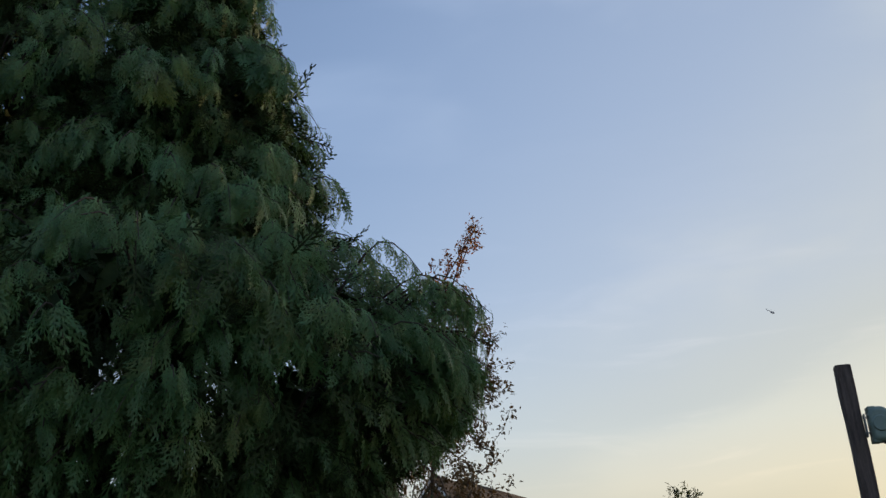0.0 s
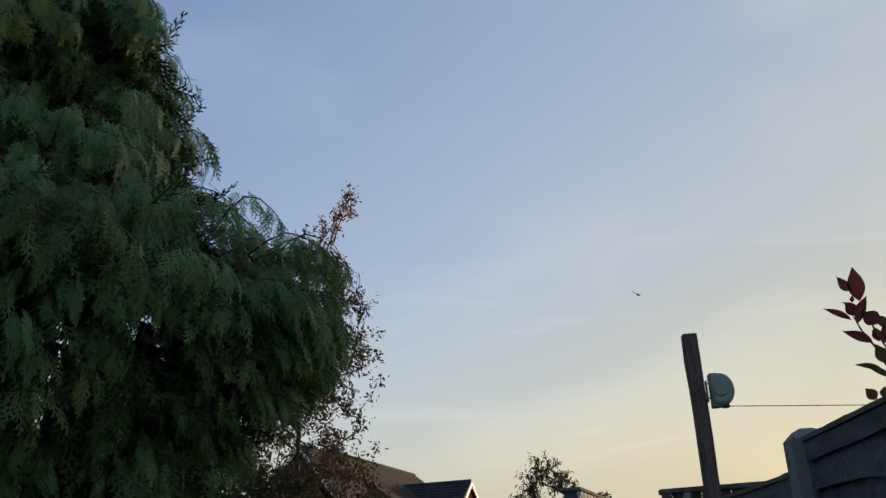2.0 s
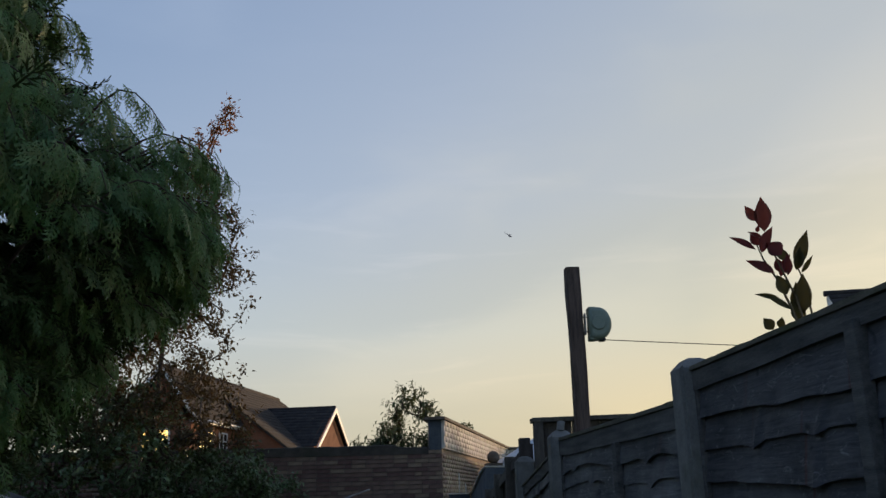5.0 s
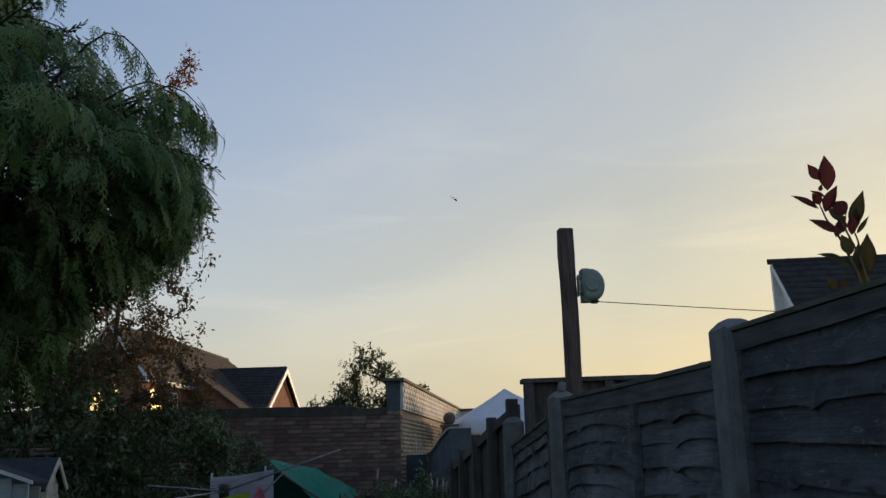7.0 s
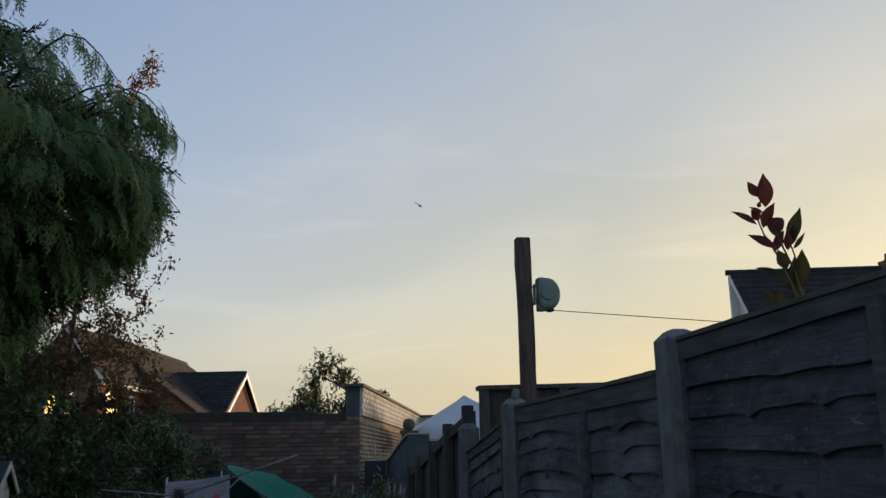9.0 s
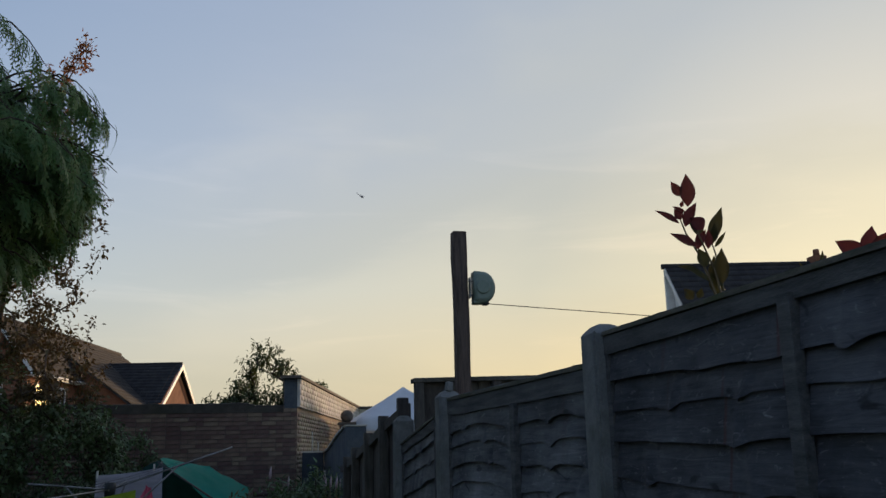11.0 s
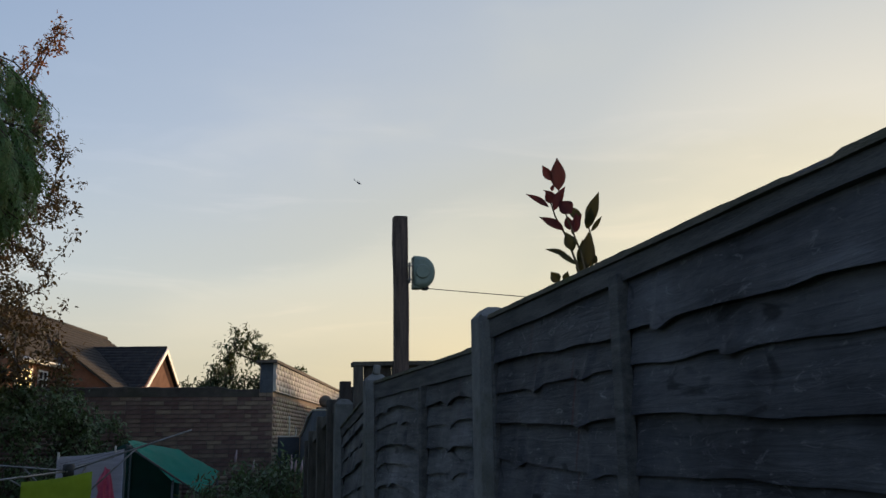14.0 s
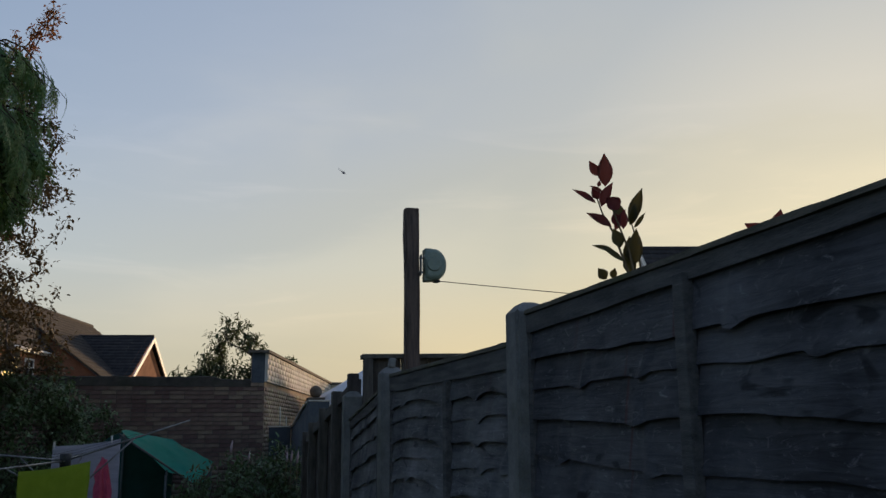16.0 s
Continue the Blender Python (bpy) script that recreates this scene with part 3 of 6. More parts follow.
for x in (-0.028, 0.40, 1.3, 2.2, 3.1):
    part("post", boxed(x, x + 0.05, 2.275, 2.314, 0, 1.844 + 0.021 * x, bevel=0.004), M_BROWN, nf)
for z in (0.4, 1.68):
    part("rail", boxed(0.03, 3.65, 2.331, 2.36, z, z + 0.06, bevel=0.003), M_BROWN, nf)

# ---- timber pole with the washing line reel ----
pole = thing("timber_pole", (0.2, 2.15, 0), "dark weathered square timber washing line pole", "pole")
bm = bmesh.new()
rings = []
for k in range(22):
    z = -0.3 + (2.63 + 0.3) * k / 21
    wv = 0.0035 * noise.noise((z * 3, 1, 2))
    w = 0.037 + 0.0025 * noise.noise((z * 5, 4, 2)) - (2.63 - z) * 0.001
    cx, cy = 0.197 + wv + (2.63 - z) * 0.006, 2.15
    rings.append([bm.verts.new((cx + w * sx, cy + w * sy, z + (0.006 * noise.noise((sx, sy, 3)) if k == 21 else 0))) for sx, sy in ((-1, -1), (1, -1), (1, 1), (-1, 1))])
for a, b in zip(rings, rings[1:]):
    for k in range(4):
        bm.faces.new((a[k], a[(k + 1) % 4], b[(k + 1) % 4], b[k]))
bm.faces.new(rings[-1])
bmesh.ops.recalc_face_normals(bm, faces=bm.faces)
es = [e for e in bm.edges if abs(e.verts[0].co.z - e.verts[1].co.z) > 0.05]
bmesh.ops.bevel(bm, geom=es, offset=0.007, segments=2, affect="EDGES")
part("shaft", bm, M_POLE, pole)

reel = thing("washing_line_reel", (0.24, 2.08, 2.31), "round green plastic retractable washing line reel on a pole", "washing line")
bm = bmesh.new()
cx, cz, rr = 0.300, 2.318, 0.084
prof = []
for k in range(20):
    a = radians(-118 + 236 * k / 19)
    prof.append((cx + 0.068 * math.cos(a) if math.cos(a) > 0 else cx + 0.10 * math.cos(a), cz + rr * math.sin(a)))
secs = [(2.045, 0.72), (2.052, 0.93), (2.066, 1.0), (2.125, 1.0), (2.139, 0.93), (2.146, 0.72)]
rings = [[bm.verts.new((cx + (px - cx) * s, y, cz + (pz - cz) * s)) for px, pz in prof] for y, s in secs]
for a, b in zip(rings, rings[1:]):
    for k in range(len(prof)):
        f = bm.faces.new((a[k], a[(k + 1) % len(prof)], b[(k + 1) % len(prof)], b[k]))
        f.smooth = True
bm.faces.new(rings[0])
bm.faces.new(rings[-1][::-1])
bmesh.ops.recalc_face_normals(bm, faces=bm.faces)
case = part("case", bm, M_REEL, reel)
bm = bmesh.new()
bmesh.ops.create_cone(bm, cap_ends=True, segments=24, radius1=0.040, radius2=0.034, depth=0.010, matrix=Matrix.Translation((cx - 0.004, 2.041, cz)) @ Matrix.Rotation(radians(90), 4, "X"))
part("boss", bm, M_REEL, case, "raised round hub of the reel")
part("upper_lug", boxed(0.252, 0.290, 2.06, 2.13, cz + 0.054, cz + 0.086, bevel=0.006), M_REEL, case)
part("lower_lug", boxed(0.252, 0.290, 2.06, 2.13, cz - 0.086, cz - 0.054, bevel=0.006), M_REEL, case)
part("nozzle", boxed(0.305, 0.335, 2.07, 2.12, cz - 0.089, cz - 0.076, bevel=0.004), M_BLACK, case)
for dz in (0.038, -0.036):
    part("bracket_arm", tubed([(0.225, 2.095, cz + dz), (0.275, 2.095, cz + dz)], 0.004, 8), M_STEEL, reel)
part("bracket_plate", boxed(0.2345, 0.239, 2.075, 2.115, cz - 0.055, cz + 0.055, bevel=0.001), M_STEEL, reel)
line = thing("washing_line", (0.30, 2.09, 2.226), "thin taut washing line cord from the reel", "washing line")
pts = [(0.320 + 6.2 * u, 2.09 + 0.25 * u, 2.236 - 0.20 * u - 0.03 * 4 * u * (1 - u)) for u in (k / 24 for k in range(25))]
part("cord", tubed(pts, 0.0022, 6), M_CORD, line)
lp = thing("line_post", (6.5, 2.34, 0), "timber post holding the far end of the washing line", "post")
part("shaft", boxed(6.46, 6.55, 2.29, 2.39, -0.2, 2.3, bevel=0.006), M_POLE, lp)

# ---- old raked wooden fence beyond ----
of = thing("old_wooden_fence", (-0.03, 3.6, 0), "old brown close-board fence with a sagging raked top", "fence")
stations = [(-0.03, 2.63, 1.785), (-0.032, 3.29, 1.715), (-0.028, 3.98, 1.63), (-0.022, 4.72, 1.54), (0.02, 5.6, 1.47), (0.08, 6.6, 1.42)]
for (xa, ya, za), (xb, yb, zb) in zip(stations, stations[1:]):
    part("post", boxed(xa - 0.03, xa + 0.03, ya - 0.03, ya + 0.03, 0, za, bevel=0.005), M_BROWN, of)
    d = Vector((xb - xa, yb - ya, zb - za))
    for dz in (-0.075, -0.9):
        o = Vector((xa, ya, za + dz - 0.02))
        part("rail", poly_solid([o, o + d, o + d + Vector((0, 0, 0.055)), o + Vector((0, 0, 0.055))], (0.03, 0, 0)), M_BROWN, of)
    nb = max(2, int((yb - ya) / 0.11))
    for k in range(nb):
        u0, u1 = k / nb, (k + 0.94) / nb
        a, b = Vector((xa, ya, za)) + d * u0, Vector((xa, ya, za)) + d * u1
        dz = -0.03 - 0.03 * abs(noise.noise((ya * 3 + k, 2, 2)))
        part("board", poly_solid([(a.x + 0.033, a.y, 0.05), (b.x + 0.033, b.y, 0.05), (b.x + 0.033, b.y, b.z + dz), (a.x + 0.033, a.y, a.z + dz)], (0.014, 0, 0)), M_BROWN, of)

# ---- low wall ramping up to its near pier, and the ball pillar beyond ----
sw = thing("ramped_garden_wall", (0.2, 8.0, 0), "grey painted low garden wall ramping up to a pier", "garden wall")
RAMP = [(11.55, 1.548), (10.95, 1.552), (10.3, 1.580), (9.3, 1.655), (8.3, 1.728), (7.42, 1.772)]


def ramp_x(y):
    return 0.219 + 0.0452 * (y - 7.41)


wall_pts = [(ramp_x(y), y, z) for y, z in RAMP]
part("end_wall", boxed(0.08, 0.402, 11.56, 11.70, 0, 1.545, bevel=0.004), M_GREYWALL, sw)
part("end_coping", boxed(0.06, 0.405, 11.535, 11.72, 1.547, 1.566, bevel=0.003), M_PALE, sw, "pale worn coping")
part("wall_face", poly_solid([(ramp_x(11.55), 11.55, 0)] + wall_pts + [(ramp_x(7.42), 7.42, 0)], (0.2, 0, 0)), M_GREYWALL, sw)
bm = bmesh.new()
rings = []
for x, y, z in [Vector(p).lerp(Vector(q), k / 6) for p, q in zip(wall_pts, wall_pts[1:]) for k in range(6)] + [Vector(wall_pts[-1])]:
    chipped = 0.010 * noise.noise((y * 5.0, 2, 7))
    rings.append([bm.verts.new(p) for p in ((x - 0.025 + chipped, y, z + 0.003), (x - 0.025 + chipped, y, z + 0.020 + 0.5 * chipped), (x + 0.22, y, z + 0.020), (x + 0.22, y, z + 0.003))])
for p, q in zip(rings, rings[1:]):
    for k in range(4):
        bm.faces.new((p[k], p[(k + 1) % 4], q[(k + 1) % 4], q[k]))
bm.faces.new(rings[0][::-1])
bm.faces.new(rings[-1])
bmesh.ops.recalc_face_normals(bm, faces=bm.faces)
part("coping", bm, M_PALE, sw, "pale worn coping with a chipped edge")
part("pier", boxed(0.212, 0.425, 7.20, 7.415, 0, 1.782, bevel=0.006), M_GREYWALL, sw)
part("pier_cap", boxed(0.205, 0.432, 7.193, 7.422, 1.784, 1.800, bevel=0.004), M_PALE, sw, "thin pale cap on the pier")
bp = thing("ball_pillar", (0.96, 13.27, 0), "brick pillar topped with a round stone ball", "pillar")
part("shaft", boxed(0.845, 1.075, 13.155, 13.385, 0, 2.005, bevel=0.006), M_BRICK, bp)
part("cap", boxed(0.815, 1.105, 13.125, 13.415, 2.008, 2.052, bevel=0.006), M_COPING, bp)
bm = bmesh.new()
bmesh.ops.create_uvsphere(bm, u_segments=20, v_segments=14, radius=0.107, matrix=Matrix.Translation((0.96, 13.27, 2.154)))
for f in bm.faces:
    f.smooth = True
part("ball", bm, M_COPING, bp)


# ---- brick outbuilding wall ----
W_Y, W_X1, W_TOP = 11.1, -0.035, 2.235
COURSE, BRICK = 0.062, 0.205
r = random.Random(3)
wall = structure("wall_front", boxed(-6.5, W_X1 - 0.004, W_Y + 0.006, W_Y + 0.22, 0, W_TOP - 0.04), M_MORTAR, "old red brick garden wall with weathered mortar joints", "wall")
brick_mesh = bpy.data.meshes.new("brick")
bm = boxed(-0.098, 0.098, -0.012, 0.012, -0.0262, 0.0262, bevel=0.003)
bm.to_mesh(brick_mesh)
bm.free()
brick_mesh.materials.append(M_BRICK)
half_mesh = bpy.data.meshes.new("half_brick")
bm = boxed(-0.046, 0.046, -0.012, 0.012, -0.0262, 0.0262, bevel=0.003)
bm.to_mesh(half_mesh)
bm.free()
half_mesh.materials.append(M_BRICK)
bulk_v, bulk_f = [], []
cube = np.array([(x, y, z) for x in (-1, 1) for y in (-1, 1) for z in (-1, 1)], float)
cube_f = np.array([(0, 1, 3), (0, 3, 2), (4, 6, 7), (4, 7, 5), (0, 4, 5), (0, 5, 1), (2, 3, 7), (2, 7, 6), (0, 2, 6), (0, 6, 4), (1, 5, 7), (1, 7, 3)])
wall_bricks = []
for c in range(int((W_TOP - 0.05) / COURSE)):
    z = 0.02 + COURSE * (c + 0.5)
    x = W_X1
    if c % 2:
        wall_bricks.append((x - 0.048, z, True))
        x -= 0.101
    while x > -6.3:
        if r.random() < 0.16:
            wall_bricks.append((x - 0.048, z, True))
            x -= 0.101
        wall_bricks.append((x - 0.100, z, False))
        x -= BRICK
near = [b for b in wall_bricks if b[1] > 1.02 and b[0] > -3.0]
near = sorted(near, key=lambda b: -b[0] * 0.5 + abs(b[1] - 1.8))[:290]
near_set = set(near)


def joined_bricks(name, items, mat, parent, label=""):
    """items: centre, half sizes, turn about z."""
    v, f = [], []
    for k, (cx, cy, cz, hx, hy, hz, rz) in enumerate(items):
        c, s = math.cos(rz), math.sin(rz)
        p = cube * (hx, hy, hz)
        v.append(np.stack([cx + c * p[:, 0] - s * p[:, 1], cy + s * p[:, 0] + c * p[:, 1], cz + p[:, 2]], 1))
        f.append(cube_f + 8 * k)
    ob = part(name, np_mesh(name, np.concatenate(v), np.concatenate(f)), mat, parent, label)
    ob["kind"] = "stuff"
    return ob


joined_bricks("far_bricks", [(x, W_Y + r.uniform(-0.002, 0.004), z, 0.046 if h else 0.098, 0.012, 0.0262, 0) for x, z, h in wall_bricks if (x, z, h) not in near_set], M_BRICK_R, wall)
# dark cement capping with a step down
capb = bmesh.new()
n = 60
rings = []
for k in range(n + 1):
    x = -6.5 + (W_X1 - 0.2 + 6.5) * k / n
    zt = W_TOP + 0.012 * noise.noise((x * 1.7, 3, 1)) + 0.01 * noise.noise((x * 6, 1, 5)) + (0.03 if x < -0.75 else 0.0)
    rings.append([capb.verts.new(p) for p in ((x, W_Y - 0.02, W_TOP - 0.11 + 0.012 * noise.noise((x * 3, 8, 1))), (x, W_Y - 0.012, zt - 0.012), (x, W_Y + 0.02, zt), (x, W_Y + 0.23, zt), (x, W_Y + 0.23, W_TOP - 0.12))])
for a, b in zip(rings, rings[1:]):
    for k in range(5):
        capb.faces.new((a[k], a[(k + 1) % 5], b[(k + 1) % 5], b[k]))
capb.faces.new(rings[0][::-1])
capb.faces.new(rings[-1])
bmesh.ops.recalc_face_normals(capb, faces=capb.faces)
part("cement_cap", capb, M_RENDER, wall, "dark mossy cement capping")
part("pier", boxed(W_X1 - 0.19, W_X1 - 0.002, W_Y - 0.004, W_Y + 0.2, W_TOP - 0.05, 2.625, bevel=0.006), M_GREYWALL, wall, "cement rendered corner pier")

# return wall, running back from the corner, with a pale parapet band
RD = Vector((1.98, 8.3, 0)).normalized()
RN = Vector((RD.y, -RD.x, 0))
R0 = Vector((W_X1, W_Y, 0))
RZ = math.atan2(RD.y, RD.x)
L = 8.7


def along_return(s, out, z):
    p = R0 + RD * s + RN * out
    return (p.x, p.y, z)


def slab_return(s0, s1, o0, o1, z0, z1):
    return poly_solid([along_return(s0, o0, z0), along_return(s1, o0, z0), along_return(s1, o0, z1), along_return(s0, o0, z1)], Vector(along_return(0, o1, 0)) - Vector(along_return(0, o0, 0)))


rw = structure("wall_return", slab_return(0.0, L, -0.012, -0.2, 0, 2.60), M_BUFF, "buff brick outbuilding wall under a pale painted parapet", "wall")
items, pale = [], []
c = 0
while 0.02 + COURSE * (c + 1) < 2.17:
    z = 0.02 + COURSE * (c + 0.5)
    s = 0.107 if c % 2 else 0.0
    while s < L - 0.2:
        p = along_return(s + 0.109, -0.008 + r.uniform(-0.002, 0.003), z)
        items.append((*p, 0.098, 0.010, 0.0265, RZ))
        s += BRICK
    c += 1
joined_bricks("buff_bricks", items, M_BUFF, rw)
for c in range(5):
    z = 2.225 + 0.078 * (c + 0.5)
    s = 0.11 if c % 2 else 0.0
    while s < L - 0.2:
        p = along_return(s + 0.135, 0.0275, z)
        pale.append((*p, 0.13495, 0.0112, 0.0382, RZ))
        s += 0.27
part("parapet_core", slab_return(0.0, L, 0.0375, -0.16, 2.205, 2.615), M_PALE, rw, "pale painted parapet band")
joined_bricks("pale_bricks", pale, M_PALE, rw)
part("coping", slab_return(-0.10, L + 0.1, 0.07, -0.24, 2.62, 2.662), M_COPING, rw, "brown stone coping")
part("corner_coping", boxed(W_X1 - 0.22, W_X1 - 0.06, W_Y - 0.03, W_Y + 0.25, 2.628, 2.658, bevel=0.004), M_COPING, rw)
for s, z0, z1 in ((1.35, 1.58, 1.88), (2.0, 1.55, 1.72)):
    part("cable", tubed([along_return(s, 0.02, z0), along_return(s + 0.02, 0.022, (z0 + z1) / 2), along_return(s - 0.01, 0.02, z1)], 0.009, 6), M_WHITE, rw, "white cable clipped to the wall")
end = along_return(L, 0, 0)
bw = structure("wall_back", boxed(end[0] - 0.1, end[0] + 6.0, end[1], end[1] + 0.22, 0, 2.60), M_PALE, "pale painted wall closing the yard beyond", "wall")
part("coping", boxed(end[0] - 0.15, end[0] + 6.0, end[1] - 0.06, end[1] + 0.28, 2.603, 2.66, bevel=0.006), M_COPING, bw)

# ---- gazebo ----
gz = thing("gazebo", (2.08, 14.0, 0), "white pop-up gazebo with a pointed canvas roof", "gazebo")
bm = bmesh.new()
apex, e = Vector((2.08, 14.0, 2.71)), 0.97
grid = []
for side in range(4):
    a0 = radians(45 + 90 * side)
    ca, cb = Vector((e * math.sqrt(2) * math.cos(a0), e * math.sqrt(2) * math.sin(a0), 0)), Vector((e * math.sqrt(2) * math.cos(a0 + math.pi / 2), e * math.sqrt(2) * math.sin(a0 + math.pi / 2), 0))
    rows = []
    for i in range(9):
        u = i / 8
        row = []
        for k in range(9):
            w = k / 8
            edge = ca.lerp(cb, w)
            p = Vector((apex.x, apex.y, 0)) + edge * u
            z = 2.71 - 0.62 * u ** 0.92 - 0.05 * math.sin(math.pi * w) * math.sin(math.pi * u * 0.8)
            row.append(bm.verts.new((p.x, p.y, z)))
        rows.append(row)
    val = [bm.verts.new((v.co.x, v.co.y, v.co.z - 0.17 - 0.015 * (k % 2))) for k, v in enumerate(rows[-1])]
    rows.append(val)
    for ra, rb in zip(rows, rows[1:]):
        for k in range(8):
            f = bm.faces.new((ra[k], rb[k], rb[k + 1], ra[k + 1]))
            f.smooth = True
bmesh.ops.remove_doubles(bm, verts=bm.verts, dist=0.001)
part("canopy", bm, M_CANVAS, gz)
for sx in (-1, 1):
    for sy in (-1, 1):
        part("leg", boxed(2.08 + sx * 0.93 - 0.02, 2.08 + sx * 0.93 + 0.02, 14 + sy * 0.93 - 0.02, 14 + sy * 0.93 + 0.02, 0, 2.04, bevel=0.003), M_WHITE, gz)
for a, b in (((-1, -1), (1, -1)), ((1, -1), (1, 1)), ((1, 1), (-1, 1)), ((-1, 1), (-1, -1))):
    part("eave_bar", tubed([(2.08 + 0.93 * a[0], 14 + 0.93 * a[1], 1.95), (2.08 + 0.93 * b[0], 14 + 0.93 * b[1], 1.95)], 0.012, 6), M_WHITE, gz)
pb = thing("parasol_base", (0.60, 8.0, 0), "folded dark garden parasol on its pole", "parasol")
part("pole", tubed([(0.50, 8.0, 0), (0.50, 8.0, 1.72)], 0.018, 8), M_BLACK, pb)
part("cover", tubed([(0.50, 8.0, 1.70), (0.50, 8.0, 1.62), (0.50, 8.0, 1.1)], [0.11, 0.10, 0.05], 10), M_BLACK, pb)


# ---- house across the way ----
def roof_courses(name, eave_a, eave_b, ridge_a, ridge_b, parent, pitch=0.33, lift=0.03, label=""):
    """A tiled slope: overlapping course strips from eave to ridge."""
    ea, eb, ra, rb = (Vector(p) for p in (eave_a, eave_b, ridge_a, ridge_b))
    nrm = (eb - ea).cross(ra - ea).normalized()
    if nrm.z < 0:
        nrm = -nrm
    n = max(3, int((ra - ea).length / pitch))
    v, f = [], []
    for i in range(n):
        u0, u1 = i / n, min(1.0, (i + 1.06) / n)
        a0, b0, a1, b1 = ea.lerp(ra, u0), eb.lerp(rb, u0), ea.lerp(ra, u1), eb.lerp(rb, u1)
        m = max(1, int((b0 - a0).length / 0.30))
        for k in range(m):
            w0, w1 = k / m, (k + 0.97) / m
            up = nrm * (lift + 0.006 * r.uniform(-1, 1))
            o = len(v)
            v += [a0.lerp(b0, w0) + up, a0.lerp(b0, w1) + up, a1.lerp(b1, w1), a1.lerp(b1, w0), a0.lerp(b0, w0), a0.lerp(b0, w1)]
            f += [(o, o + 1, o + 2), (o, o + 2, o + 3), (o + 4, o + 5, o + 1), (o + 4, o + 1, o)]
    return part(name, np_mesh(name, [tuple(p) for p in v], f), M_TILE, parent, label)


hs = thing("brick_house", (-8.5, 50, 0), "red brick house with dark tiled roofs and white bargeboards", "house")
A, B = Vector((-9.83, 45, 7.81)), Vector((-7.85, 54.7, 7.81))          # main ridge
D = (B - A).normalized()
Q = Vector((D.y, -D.x, 0))                                               # to the right of the ridge
HW, EZ, S0 = 5.05, 4.0, -3.2
def hp(s, q, z):
    z = z or -1.7                                                        # footings
    return A + D * s + Q * q + Vector((0, 0, z - A.z))
LEN = (B - A).length
bm = bmesh.new()
outline = [hp(S0 + 0.15, -HW + 0.25, 0), hp(S0 + 0.15, HW - 0.25, 0), hp(S0 + 0.15, HW - 0.25, EZ), hp(S0 + 0.15, 0, 7.62), hp(S0 + 0.15, -HW + 0.25, EZ)]
part("gable_wall", poly_solid(outline, D * 0.25), M_HBRICK, hs)
part("end_wall", poly_solid([p + D * (LEN - S0 - 0.5) for p in outline], D * 0.25), M_HBRICK, hs)
part("side_wall", poly_solid([hp(S0 + 0.4, HW - 0.25, 0), hp(LEN - 0.4, HW - 0.25, 0), hp(LEN - 0.4, HW - 0.25, EZ), hp(S0 + 0.4, HW - 0.25, EZ)], Q * -0.25), M_HBRICK, hs)
part("side_wall", poly_solid([hp(S0 + 0.4, -HW + 0.25, 0), hp(LEN - 0.4, -HW + 0.25, 0), hp(LEN - 0.4, -HW + 0.25, EZ), hp(S0 + 0.4, -HW + 0.25, EZ)], Q * 0.25), M_HBRICK, hs)
for q in (HW + 0.15, -HW - 0.15):
    roof = roof_courses("roof_slope", hp(S0 - 0.1, q, EZ - 0.12), hp(LEN + 0.1, q, EZ - 0.12), hp(S0 - 0.1, 0, 7.81), hp(LEN + 0.1, 0, 7.81), hs)
    part("roof_deck", poly_solid([hp(S0 - 0.08, q, EZ - 0.17), hp(LEN, q, EZ - 0.17), hp(LEN, 0, 7.76), hp(S0 - 0.08, 0, 7.76)], (0, 0, -0.06)), M_BROWN, hs)
    part("fascia", poly_solid([hp(S0, q, EZ - 0.36), hp(LEN, q, EZ - 0.36), hp(LEN, q, EZ - 0.18), hp(S0, q, EZ - 0.18)], Q * (0.04 if q > 0 else -0.04)), M_WHITE, hs)
part("ridge_tiles", tubed([hp(S0 - 0.1, 0, 7.80), hp(LEN + 0.1, 0, 7.80)], 0.11, 8), M_TILE, hs)
part("soffit_box", poly_solid([hp(S0 + 0.05, HW - 0.35, EZ - 0.42), hp(S0 + 0.05, HW + 0.35, EZ - 0.42), hp(S0 + 0.05, HW + 0.35, EZ - 0.12), hp(S0 + 0.05, HW - 0.1, EZ + 0.0)], D * -0.12), M_WHITE, hs, "white boxed eave end")
# cross gable on the right-hand slope
G0 = Vector((-4.56, 44.0, 0))
gw, gz_e, gz_a = 6.7, 4.33, 6.51
def gp(s, q, z):
    p = G0 + D * s + Q * q
    return Vector((p.x, p.y, z or -1.7))
part("cross_gable_wall", poly_solid([gp(0.15, -0.12, 0), gp(gw - 0.15, -0.12, 0), gp(gw - 0.15, -0.12, gz_e), gp(gw / 2, -0.12, gz_a - 0.14), gp(0.15, -0.12, gz_e)], Q * -0.25), M_HBRICK, hs)
part("cross_side_wall", poly_solid([gp(0.15, -0.13, 0), gp(0.15, -1.7, 0), gp(0.15, -1.7, gz_e), gp(0.15, -0.13, gz_e)], D * 0.2), M_HBRICK, hs)
back = 6.3
